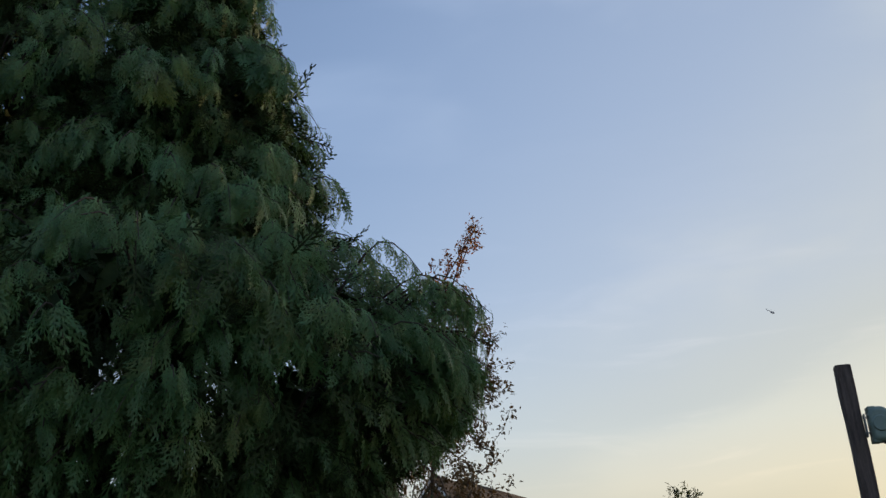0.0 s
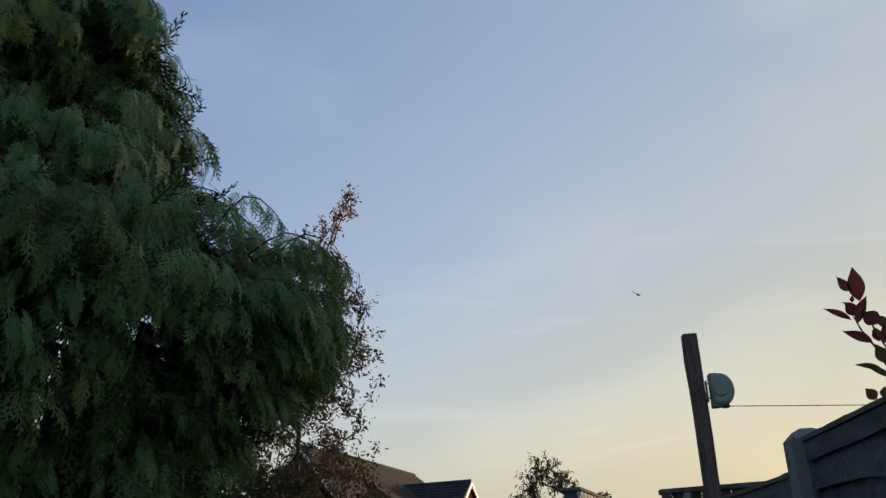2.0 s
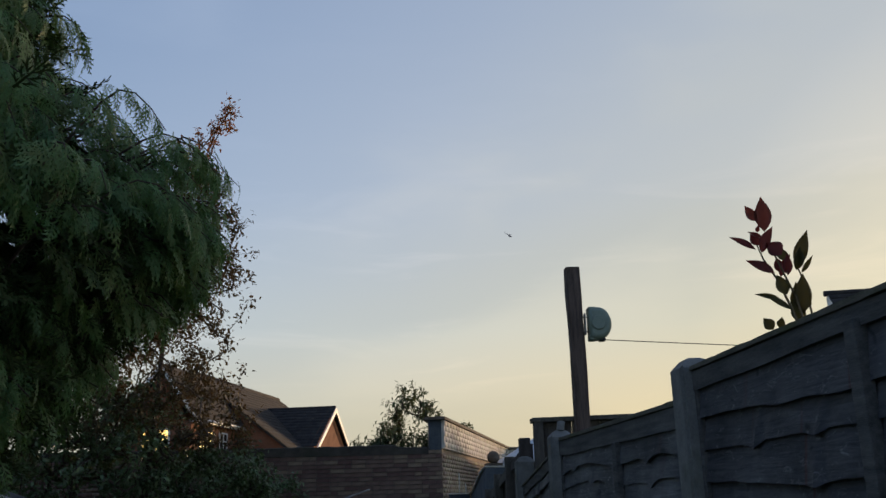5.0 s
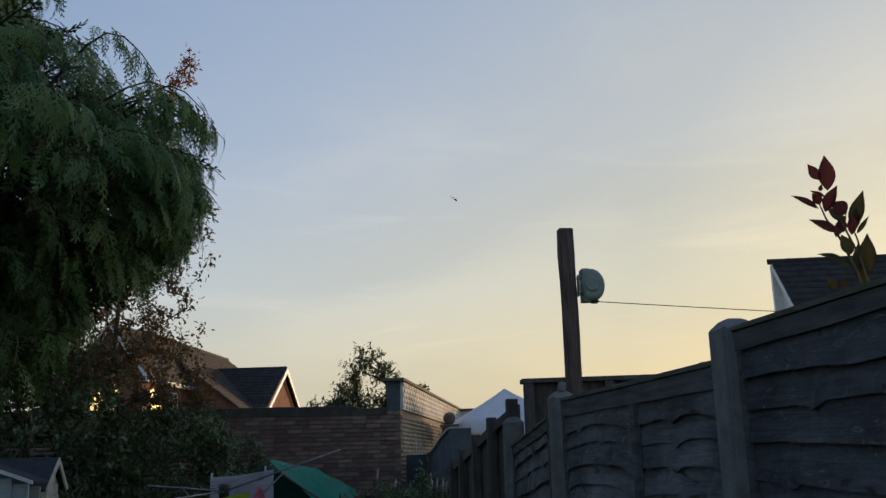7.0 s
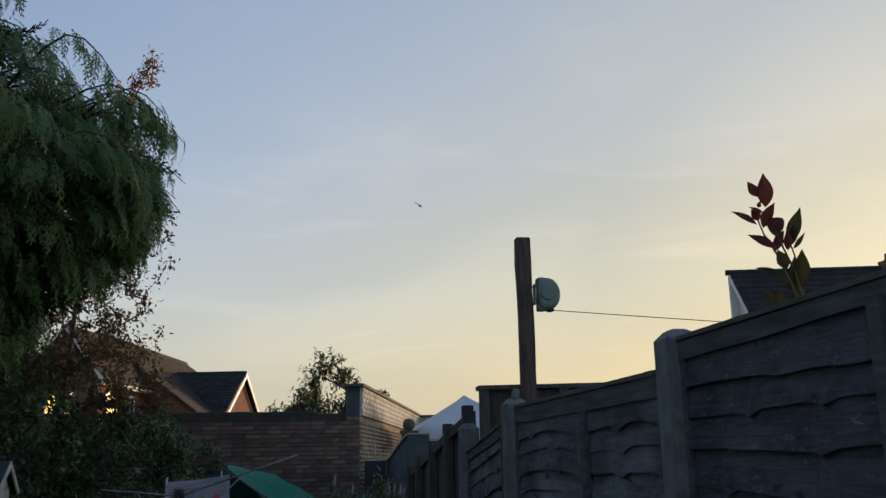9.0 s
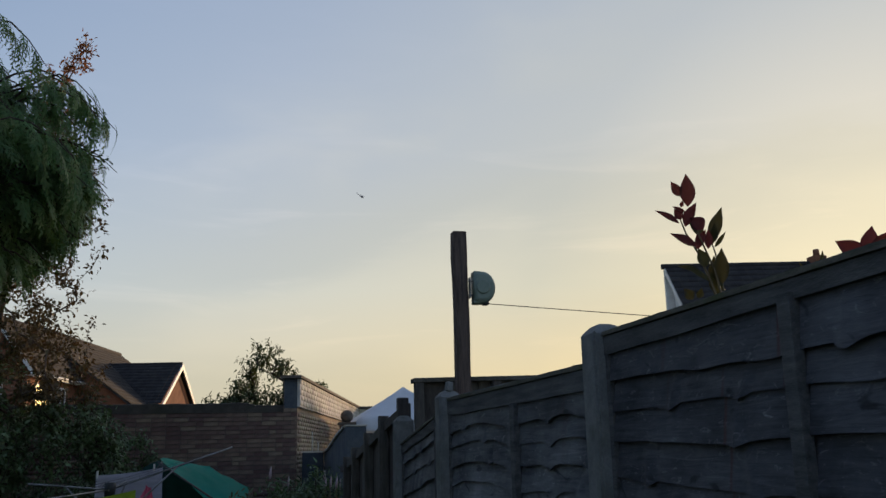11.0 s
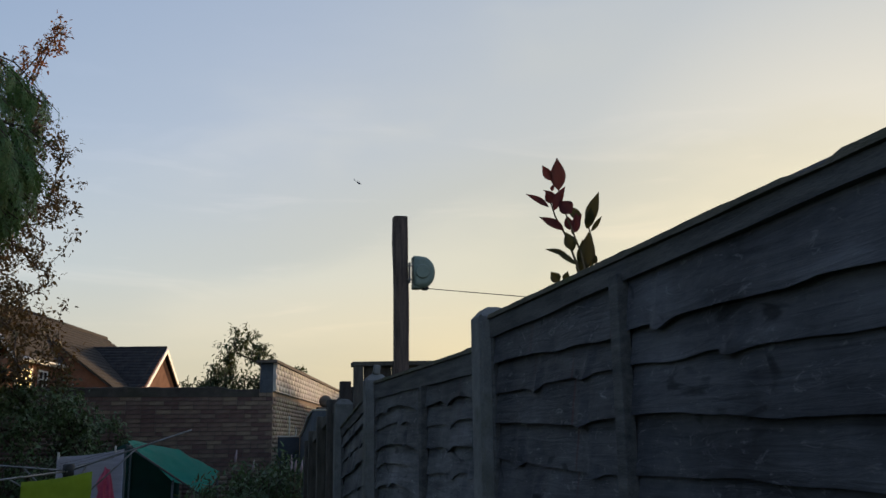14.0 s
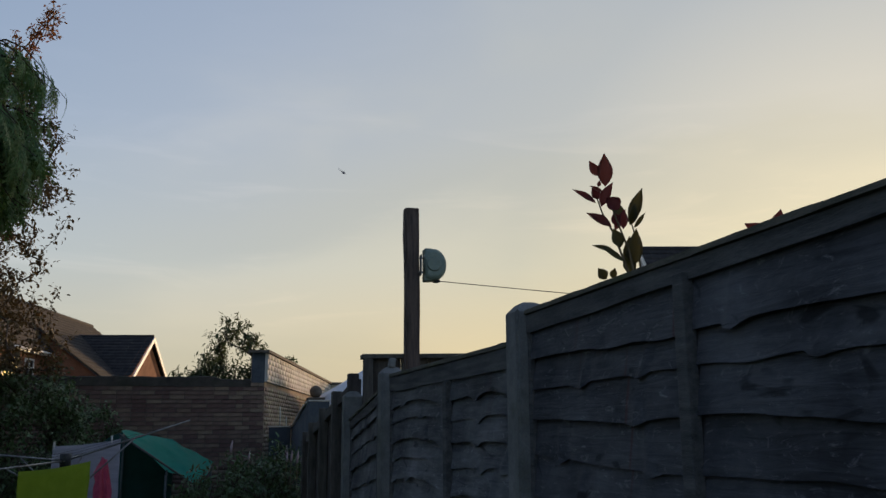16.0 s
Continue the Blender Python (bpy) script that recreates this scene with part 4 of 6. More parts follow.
for s0 in (-0.2, gw + 0.2):
    roof_courses("cross_roof_slope", gp(s0, -back * 0.55, gz_e - 0.1), gp(s0, 0.12, gz_e - 0.1), gp(gw / 2, -back * 0.75, gz_a), gp(gw / 2, 0.12, gz_a), hs)
    sgn = 1 if s0 < 0 else -1
    e0, a0 = gp(s0, 0.13, gz_e - 0.16), gp(gw / 2, 0.13, gz_a - 0.03)
    part("bargeboard", poly_solid([e0, a0, a0 - Vector((0, 0, 0.26)), e0 - Vector((0, 0, 0.20)) + D * 0.06 * sgn], Q * 0.05), M_WHITE, hs, "white painted bargeboard")
part("cross_ridge_tiles", tubed([gp(gw / 2, -back * 0.75, gz_a), gp(gw / 2, 0.12, gz_a)], 0.09, 8), M_TILE, hs)
# front wing: its side wall, with the window glowing for the sunset's reflection, runs along the view
W0 = Vector((-8.6, 37.5, 0))
def wg(s, q, z):
    p = W0 + D * s + Q * q
    return Vector((p.x, p.y, z or -1.7))
part("wing_side_wall", poly_solid([wg(-1.2, -0.3, 0), wg(4.0, -0.3, 0), wg(4.0, -0.3, 4.92), wg(-1.2, -0.3, 4.92)], Q * -0.25), M_HBRICK, hs)
part("wing_front_wall", poly_solid([wg(-1.2, -0.56, 0), wg(-1.2, -3.1, 0), wg(-1.2, -3.1, 4.92), wg(-1.2, -1.7, 7.2), wg(-1.2, -0.56, 4.92)], D * 0.25), M_HBRICK, hs)
part("wing_fascia", poly_solid([wg(-1.4, 0, 4.90), wg(4.1, 0, 4.90), wg(4.1, 0, 5.04), wg(-1.4, 0, 5.04)], Q * 0.03), M_WHITE, hs, "white eave fascia catching warm light")
part("wing_soffit", poly_solid([wg(-1.4, -0.005, 4.93), wg(4.1, -0.005, 4.93), wg(4.1, -0.295, 4.93), wg(-1.4, -0.295, 4.93)], (0, 0, 0.02)), M_WHITE, hs)
part("gutter", tubed([wg(-1.4, 0.09, 5.0), wg(4.1, 0.09, 5.0)], 0.055, 8), M_WHITE, hs, "white eave gutter")
roof_courses("wing_roof", wg(-1.5, 0.08, 5.07), wg(4.1, 0.08, 5.07), wg(-1.5, -1.7, 7.45), wg(4.1, -1.7, 7.45), hs)
roof_courses("wing_roof", wg(-1.5, -3.5, 5.07), wg(4.1, -3.5, 5.07), wg(-1.5, -1.7, 7.45), wg(4.1, -1.7, 7.45), hs)
part("wing_roof_deck", poly_solid([wg(-1.4, 0.0, 5.05), wg(4.1, 0.0, 5.05), wg(4.1, -1.7, 7.39), wg(-1.4, -1.7, 7.39)], (0, 0, -0.08)), M_BROWN, hs)
def house_window(s0, s1, z0, z1, lit):
    def bar(a, b, c, d, o0=-0.298, t=0.05):
        return poly_solid([wg(a, o0, c), wg(b, o0, c), wg(b, o0, d), wg(a, o0, d)], Q * t)
    w = part("window", bar(s0 - 0.1, s1 + 0.1, z0 - 0.12, z0 - 0.04, t=0.1), M_WHITE, hs, "white framed window with panes glowing in place of the sunset" if lit else "white framed window")
    sm = (s0 + s1) / 2
    for a, b, c, d in ((s0 - 0.08, s0, z0 - 0.038, z1 + 0.07), (s1, s1 + 0.08, z0 - 0.038, z1 + 0.07), (s0, s1, z1, z1 + 0.07), (sm - 0.035, sm + 0.035, z0 - 0.038, z1), (s0, sm - 0.035, z1 - 0.34, z1 - 0.30), (sm + 0.035, s1, z1 - 0.34, z1 - 0.30)):
        part("frame_bar", bar(a, b, c, d), M_WHITE, w)
    part("pane", bar(s0, s1, z0 - 0.038, z1, t=0.02), M_LIT if lit else M_GLASS, w)
house_window(-0.35, 1.1, 3.5, 4.62, True)
house_window(1.9, 2.7, 3.5, 4.62, False)
front = part("front_window", poly_solid([wg(-1.24, -2.5, 3.42), wg(-1.24, -1.2, 3.42), wg(-1.24, -1.2, 3.5), wg(-1.24, -2.5, 3.5)], D * -0.08), M_WHITE, hs, "white framed window with panes glowing in place of the sunset")
# this pane also glows by itself, in place of evening light
part("pane", poly_solid([wg(-1.205, -2.4, 3.5), wg(-1.205, -1.3, 3.5), wg(-1.205, -1.3, 4.6), wg(-1.205, -2.4, 4.6)], D * -0.02), M_LIT, front)
for q0, q1, z0, z1 in ((-2.48, -2.4, 3.5, 4.68), (-1.3, -1.22, 3.5, 4.68), (-1.88, -1.82, 3.5, 4.6), (-2.4, -1.3, 4.6, 4.68)):
    part("frame_bar", poly_solid([wg(-1.205, q0, z0), wg(-1.205, q1, z0), wg(-1.205, q1, z1), wg(-1.205, q0, z1)], D * -0.05), M_WHITE, front)
for q in (0.1, -3.5):
    part("wing_bargeboard", poly_solid([wg(-1.5, q, 5.05), wg(-1.5, -1.7, 7.43), wg(-1.5, -1.7, 7.20), wg(-1.5, q, 4.84)], D * -0.04), M_WHITE, hs, "white painted bargeboard")

# a low house, nearer than its plan above: drawn to half of it
sized(hs, 0.48)

# ---- neighbour's house roof to the right ----
wh = thing("white_house", (17, 28, 0), "white rendered house with a dark tiled roof", "house")
HA = Vector((13.75, 25.7, 7.72))
HD = Vector((0.975, -0.22, 0)).normalized()
HQ = Vector((HD.y, -HD.x, 0))
def wp(s, q, z):
    p = HA + HD * s + HQ * q
    return Vector((p.x, p.y, z))
for q in (3.2,):
    roof_courses("roof_slope", wp(-0.15, q, 4.9), wp(9.0, q, 4.9), wp(-0.15, 0, 7.72), wp(9.0, 0, 7.72), wh)
    part("roof_deck", poly_solid([wp(-0.1, q, 4.84), wp(9, q, 4.84), wp(9, 0, 7.66), wp(-0.1, 0, 7.66)], (0, 0, -0.1)), M_BROWN, wh)
    part("verge_board", poly_solid([wp(-0.16, q, 4.88), wp(-0.16, 0, 7.70), wp(-0.16, 0, 7.46), wp(-0.16, q, 4.64)], HD * 0.05), M_WHITE, wh, "white verge board")
part("ridge_tiles", tubed([wp(-0.25, 0, 7.72), wp(9.0, 0, 7.72)], 0.10, 8), M_TILE, wh)
part("gable_wall", poly_solid([wp(0.12, -0.12, 0), wp(0.12, 2.9, 0), wp(0.12, 2.9, 5.0), wp(0.12, 0, 7.56), wp(0.12, -0.12, 7.56)], HD * 0.25), M_WHITEWALL, wh)
part("back_wall", poly_solid([wp(0.38, -0.12, 0), wp(9.0, -0.12, 0), wp(9.0, -0.12, 7.5), wp(0.38, -0.12, 7.5)], HQ * 0.2), M_WHITEWALL, wh)
part("back_verge", poly_solid([wp(-0.16, -0.12, 4.5), wp(-0.16, 0.06, 4.5), wp(-0.16, 0.06, 7.55), wp(-0.16, -0.12, 7.62)], HD * 0.27), M_WHITE, wh)
part("front_wall", poly_solid([wp(0.38, 2.9, 0), wp(9.0, 2.9, 0), wp(9.0, 2.9, 4.95), wp(0.38, 2.9, 4.95)], HQ * -0.25), M_WHITEWALL, wh)
ch = part("chimney", boxed(18.55, 19.0, 24.2, 24.7, 7.3, 7.95, bevel=0.01), M_HBRICK, wh)
part("chimney_pot", tubed([(18.78, 24.45, 7.95), (18.78, 24.45, 8.2)], [0.12, 0.10], 12), M_HBRICK, ch)


# ---- foliage builders ----
def leaf_template(length=1.0, width=0.5, fold=0.12, curl=0.15):
    v = [(0, 0, 0), (0.3, width * 0.42, fold * 0.5), (0.3, -width * 0.42, fold * 0.5), (0.62, width * 0.36, fold * 0.3 - curl * 0.4), (0.62, -width * 0.36, fold * 0.3 - curl * 0.4), (1.0, 0, -curl), (0.3, 0, 0), (0.62, 0, -curl * 0.5)]
    f = [(0, 6, 1), (0, 2, 6), (1, 6, 7), (1, 7, 3), (2, 7, 6), (2, 4, 7), (3, 7, 5), (4, 5, 7)]
    return np.array(v, float) * length, np.array(f)


def grow(trunk, targets, seed, r_tip=0.004, power=0.46, step=0.25, lift=0.06):
    """Branches from a trunk line to every target, each joining the nearest wood already there."""
    g = np.random.default_rng(seed)
    pos = [np.array(p, float) for p in trunk]
    par = [-1] + list(range(len(trunk) - 1))
    base = pos[0]
    tips = []
    for tgt in sorted(targets, key=lambda p: np.linalg.norm(np.array(p) - base)):
        tgt = np.array(tgt, float)
        arr = np.array(pos)
        d = np.linalg.norm(arr - tgt, axis=1) + 0.9 * np.maximum(0, arr[:, 2] - tgt[2] + 0.15)
        j = int(np.argmin(d))
        n = max(1, int(np.linalg.norm(pos[j] - tgt) / step))
        a, last = pos[j], j
        for k in range(1, n + 1):
            u = k / n
            p = a * (1 - u) + tgt * u + np.array([0, 0, lift * 4 * u * (1 - u)]) + (g.normal(0, 0.018, 3) if k < n else 0)
            pos.append(p)
            par.append(last)
            last = len(pos) - 1
        tips.append(last)
    cnt = np.zeros(len(pos))
    cnt[tips] = 1
    for i in range(len(pos) - 1, 0, -1):
        if par[i] >= 0:
            cnt[par[i]] += cnt[i]
    rad = r_tip * np.maximum(cnt, 1) ** power
    return pos, par, rad, tips


def branch_mesh(name, pos, par, rad, sides=5, skip=0):
    v, f = [], []
    ang = np.arange(sides) * 2 * math.pi / sides
    for i in range(skip + 1, len(pos)):
        a, b = pos[par[i]], pos[i]
        d = b - a
        ln = np.linalg.norm(d)
        if ln < 1e-6:
            continue
        d /= ln
        u = np.cross(d, (0.3, 0.9, 0.2))
        u /= np.linalg.norm(u)
        w = np.cross(d, u)
        ring = np.cos(ang)[:, None] * u + np.sin(ang)[:, None] * w
        o = len(v) * 2 * sides
        v.append(np.concatenate([a + ring * min(rad[par[i]], rad[i] * 1.5), b + ring * rad[i]]))
        for k in range(sides):
            k2 = (k + 1) % sides
            f += [(o + k, o + k2, o + sides + k2), (o + k, o + sides + k2, o + sides + k)]
    return np_mesh(name, np.concatenate(v), np.array(f), True)


def leaves_on(name, pos, par, tips, per, size, templates, seed, spread=0.10, droop=0.5):
    g = np.random.default_rng(seed)
    tp = np.array([pos[i] for i in tips])
    dirs = np.array([pos[i] - pos[par[i]] for i in tips])
    dirs /= np.linalg.norm(dirs, axis=1, keepdims=True) + 1e-9
    n = len(tips) * per
    idx = np.repeat(np.arange(len(tips)), per)
    along = g.uniform(-1.6, 0.25, n)
    p = tp[idx] + dirs[idx] * (along * spread)[:, None] + g.normal(0, spread * 0.33, (n, 3))
    d = dirs[idx] * 0.5 + g.normal(0, 0.75, (n, 3)) + np.array([0, 0, -droop])
    up = g.normal(0, 0.6, (n, 3)) + np.array([0, 0, 1.0])
    return np_mesh(name, *scatter(templates, g.integers(0, len(templates), n), p, frames_of(d, up), g.uniform(0.65, 1.25, n) * size))


SMALL_LEAF = [leaf_template(1, 0.62, 0.12, 0.1), leaf_template(1, 0.5, 0.2, 0.3)]
LONG_LEAF = [leaf_template(1, 0.34, 0.1, 0.35), leaf_template(1, 0.28, 0.16, 0.15)]


# ---- the big cypress ----
PZ = np.array([0.3, 1.0, 1.7, 2.1, 2.46, 2.70, 2.92, 3.08, 3.20, 3.31, 3.36, 3.42, 3.56, 3.86, 4.06, 4.20, 4.45, 4.60, 4.85, 5.05, 5.3, 5.82, 6.4, 7.2])
PR = np.array([0.5, 0.70, 1.10, 1.45, 1.80, 2.00, 2.05, 2.07, 2.07, 1.95, 1.76, 1.55, 1.44, 1.25, 1.16, 1.14, 1.17, 1.13, 1.02, 0.85, 0.68, 0.60, 0.36, 0.05])


def spray_template(seed):
    """A flat drooping frond: a thin axis, narrowing side shoots on both sides, each set with short scale-leaf tips; length 1 along x."""
    g = np.random.default_rng(seed)
    v, f = [], []
    k = g.uniform(0.25, 0.75)
    bend = g.uniform(-0.18, 0.18)

    def sag(x, y):
        return np.array([x, y + bend * x * x, -k * x * x - 0.45 * y * y])

    nseg = 4
    for i in range(nseg):
        x0, x1 = i / nseg, (i + 1) / nseg
        w0, w1 = 0.016 * (1 - x0) + 0.008, 0.016 * (1 - x1) + 0.008
        o = len(v)
        v.extend([sag(x0, w0), sag(x0, -w0), sag(x1, -w1), sag(x1, w1)])
        f.extend([(o, o + 1, o + 2), (o, o + 2, o + 3)])
    n = 13
    for i in range(n):
        u = 0.08 + 0.90 * i / (n - 1)
        s = 1 if i % 2 else -1
        ang = g.uniform(0.50, 0.78) * s
        ln = (0.30 * min(u / 0.22, (1 - u) / 0.78) + 0.07) * g.uniform(0.75, 1.25)
        c, d = math.cos(ang), math.sin(ang)
        o = len(v)
        w = 0.020
        v.extend([sag(u, 0), sag(u + c * ln * 0.5 - d * w, d * ln * 0.5 + c * w), sag(u + c * ln, d * ln), sag(u + c * ln * 0.5 + d * w, d * ln * 0.5 - c * w)])
        f.extend([(o, o + 1, o + 2), (o, o + 2, o + 3)])
        for j in range(3):
            uu = 0.25 + 0.24 * j
            bx, by = u + c * ln * uu, d * ln * uu
            a2 = ang + (0.7 if j % 2 else -0.7)
            l2 = ln * 0.50 * (1 - 0.5 * uu) * g.uniform(0.8, 1.25)
            c2, d2 = math.cos(a2), math.sin(a2)
            o = len(v)
            v.extend([sag(bx - d2 * 0.020, by + c2 * 0.020), sag(bx + d2 * 0.020, by - c2 * 0.020), sag(bx + c2 * l2, by + d2 * l2)])
            f.append((o, o + 1, o + 2))
    return np.array(v), np.array(f)


def build_cypress(CX, CY, PZ, PR, n_bough, seed, label, span=2.0, n_inner=7000):
    """Boughs that reach a leaning outline and end in hanging plumes of fronds, with hollows between them."""
    top = float(PZ[-1])
    tree = thing("cypress_tree", (CX, CY, 0), label, "tree")
    part("trunk", tubed([(CX, CY, -0.2), (CX + 0.03, CY, 1.5), (CX - 0.02, CY + 0.03, 3.5), (CX, CY, top * 0.75), (CX, CY, top - 0.1)], [0.2, 0.16, 0.11, 0.06, 0.015], 10), M_BARK, tree)
    g = np.random.default_rng(seed)
    facing = math.atan2(-4.7, 2.9)
    P, DIR, UP, S = [], [], [], []
    bough_pos, bough_par, bough_rad = [], [], []
    grid_z = np.linspace(0.9, top - 0.1, 400)
    cdf = np.cumsum(np.interp(grid_z, PZ, PR) + 0.40)
    cdf /= cdf[-1]
    made = 0
    for q in g.uniform(0, 1, 6 * n_bough):
        if made >= n_bough:
            break
        z = float(np.interp(q, cdf, grid_z))
        th = g.uniform(-math.pi, math.pi)
        if abs(th) > span and g.uniform() < 0.75:
            continue
        if z < 1.8 and g.uniform() < 0.8:
            continue
        phi = facing + th
        made += 1
        R = float(np.interp(z, PZ, PR))
        lump = noise.noise((math.cos(phi) * 2.4, math.sin(phi) * 2.4, z * 1.9 + seed))
        depth = g.choice([0.0, 0.12, 0.34], p=[0.56, 0.26, 0.18]) + (0.32 if lump < -0.08 else 0.0)
        tipr = max(0.08, R - 0.04 - depth + g.normal(0, 0.02))
        out = np.array([math.cos(phi), math.sin(phi), 0.0])
        lat = np.array([-math.sin(phi), math.cos(phi), 0.0])
        blen = min(tipr * 0.8, g.uniform(0.42, 0.66))
        rise = g.uniform(0.08, 0.24)
        hang = g.uniform(0.12, 0.40)
        tip = np.array([CX, CY, z]) + out * tipr
        root = tip - out * blen - np.array([0, 0, rise * 0.6])
        sway = g.normal(0, 0.10)
        i0 = len(bough_pos)
        pts = []
        for k in range(7):
            u = k / 6
            p = root + (tip - root) * u ** 0.85 + np.array([0, 0, rise * math.sin(math.pi * u) * 0.8 - hang * max(0, u - 0.5) ** 1.4]) + lat * sway * u * u
            pts.append(p)
            bough_pos.append(p)
            bough_par.append(i0 if k == 0 else len(bough_pos) - 2)
            bough_rad.append(0.007 * (1 - u) + 0.0018)

        def on(u):
            kk = min(int(u * 6), 5)
            w = u * 6 - kk
            return pts[kk] * (1 - w) + pts[kk + 1] * w, pts[kk + 1] - pts[kk]

        size = g.uniform(0.12, 0.24)
        count = int(g.uniform(16, 25))
        tilt = g.normal(0, 0.35)
        for k in range(count):
            u = 0.28 + 0.72 * (k + g.uniform(0, 0.8)) / count
            p, tan = on(min(u, 1.0))
            tan = tan / (np.linalg.norm(tan) + 1e-9)
            s = 1 if k % 2 else -1
            side = s * g.uniform(0.25, 0.95) * (1.15 - 0.75 * u)
            d = tan * g.uniform(0.3, 0.8) + lat * (0.75 * side + g.normal(0, 0.2)) + out * g.uniform(0.0, 0.4) + np.array([0, 0, -g.uniform(0.35, 1.25)])
            P.append(p + lat * side * 0.05 + g.normal(0, 0.012, 3))
            DIR.append(d)
            UP.append(out * g.uniform(0.5, 1.1) + np.array([0, 0, 0.8]) + lat * (tilt + 0.5 * s) + g.normal(0, 0.32, 3))
            S.append(size * g.uniform(0.7, 1.25) * (1.1 - 0.25 * u))
    P, DIR, UP, S = np.array(P), np.array(DIR), np.array(UP), np.array(S)
    # clip the fronds that stick out of the tree's outline
    end = P + DIR / np.linalg.norm(DIR, axis=1, keepdims=True) * (S * 0.9)[:, None]
    end[:, 2] -= 0.25 * S
    keep = np.ones(len(P), bool)
    for i, (b, e) in enumerate(zip(P, end)):
        rag = 0.05 * noise.noise((e[0] * 4.5, e[1] * 4.5, e[2] * 4.5)) + g.uniform(-0.045, 0.03)
        for c in (b, (b + e) / 2, e):
            if math.hypot(c[0] - CX, c[1] - CY) > np.interp(c[2], PZ, PR) + rag + 0.005:
                keep[i] = False
    P, DIR, UP, S = P[keep], DIR[keep], UP[keep], S[keep]
    temps = [spray_template(s) for s in range(7)]
    co, tr = scatter(temps, g.integers(0, 7, len(P)), P, frames_of(DIR, UP), S)
    part("crown", np_mesh("crown", co, tr), M_CONIFER, tree)["kind"] = "stuff"
    v, f = [], []
    ang = np.arange(4) * math.pi / 2
    inside = [math.hypot(p[0] - CX, p[1] - CY) < np.interp(p[2], PZ, PR) - 0.02 for p in bough_pos]
    for i, a in enumerate(bough_par):
        if a == i or not (inside[i] and inside[a]):
            continue
        a, b, ra, rb = bough_pos[a], bough_pos[i], bough_rad[a], bough_rad[i]
        d = (b - a) / (np.linalg.norm(b - a) + 1e-9)
        u = np.cross(d, (0.2, 0.3, 0.93))
        u /= np.linalg.norm(u) + 1e-9
        w = np.cross(d, u)
        ring = np.cos(ang)[:, None] * u + np.sin(ang)[:, None] * w
        o = 8 * len(v)
        v.append(np.concatenate([a + ring * ra, b + ring * rb]))
        for k in range(4):
            k2 = (k + 1) % 4
            f += [(o + k, o + k2, o + 4 + k2), (o + k, o + 4 + k2, o + 4 + k)]
    part("bough", np_mesh("bough", np.concatenate(v), np.array(f)), M_BARK, tree)["kind"] = "stuff"
    # inner foliage near the stem, its shade put into a darker colour
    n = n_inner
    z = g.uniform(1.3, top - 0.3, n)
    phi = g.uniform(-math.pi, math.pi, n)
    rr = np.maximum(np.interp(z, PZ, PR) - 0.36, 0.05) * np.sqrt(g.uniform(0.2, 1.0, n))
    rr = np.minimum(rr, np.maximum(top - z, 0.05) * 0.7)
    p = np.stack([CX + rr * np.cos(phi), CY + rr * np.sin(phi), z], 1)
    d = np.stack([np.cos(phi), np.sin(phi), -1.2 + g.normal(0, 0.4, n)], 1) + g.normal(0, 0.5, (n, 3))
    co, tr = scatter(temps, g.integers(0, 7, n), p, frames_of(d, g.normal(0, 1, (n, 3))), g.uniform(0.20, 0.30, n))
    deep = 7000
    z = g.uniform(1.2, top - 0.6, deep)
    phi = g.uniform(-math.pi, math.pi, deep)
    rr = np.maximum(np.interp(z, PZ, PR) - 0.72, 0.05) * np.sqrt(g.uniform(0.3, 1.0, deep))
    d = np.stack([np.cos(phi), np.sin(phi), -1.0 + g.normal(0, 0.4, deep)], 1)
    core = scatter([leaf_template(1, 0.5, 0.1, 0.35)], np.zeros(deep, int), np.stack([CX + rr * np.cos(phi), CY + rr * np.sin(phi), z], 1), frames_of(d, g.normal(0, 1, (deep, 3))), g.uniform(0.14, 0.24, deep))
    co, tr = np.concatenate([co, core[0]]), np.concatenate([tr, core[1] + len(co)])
    part("inner_foliage", np_mesh("inner_foliage", co, tr), M_CONIFER_SHADE, tree)["kind"] = "stuff"


build_cypress(-3.6, 2.2, PZ, PR, 1150, 21, "tall dense dark green cypress with drooping feathery sprays")
build_cypress(-5.05, 1.7, np.array([0.3, 1.5, 3.0, 4.0, 5.0, 6.0, 7.0, 8.0, 9.0]), np.array([0.7, 0.9, 1.5, 1.75, 1.5, 1.2, 0.9, 0.55, 0.05]), 420, 22, "taller dense cypress standing close beside another", 1.5, 2600)


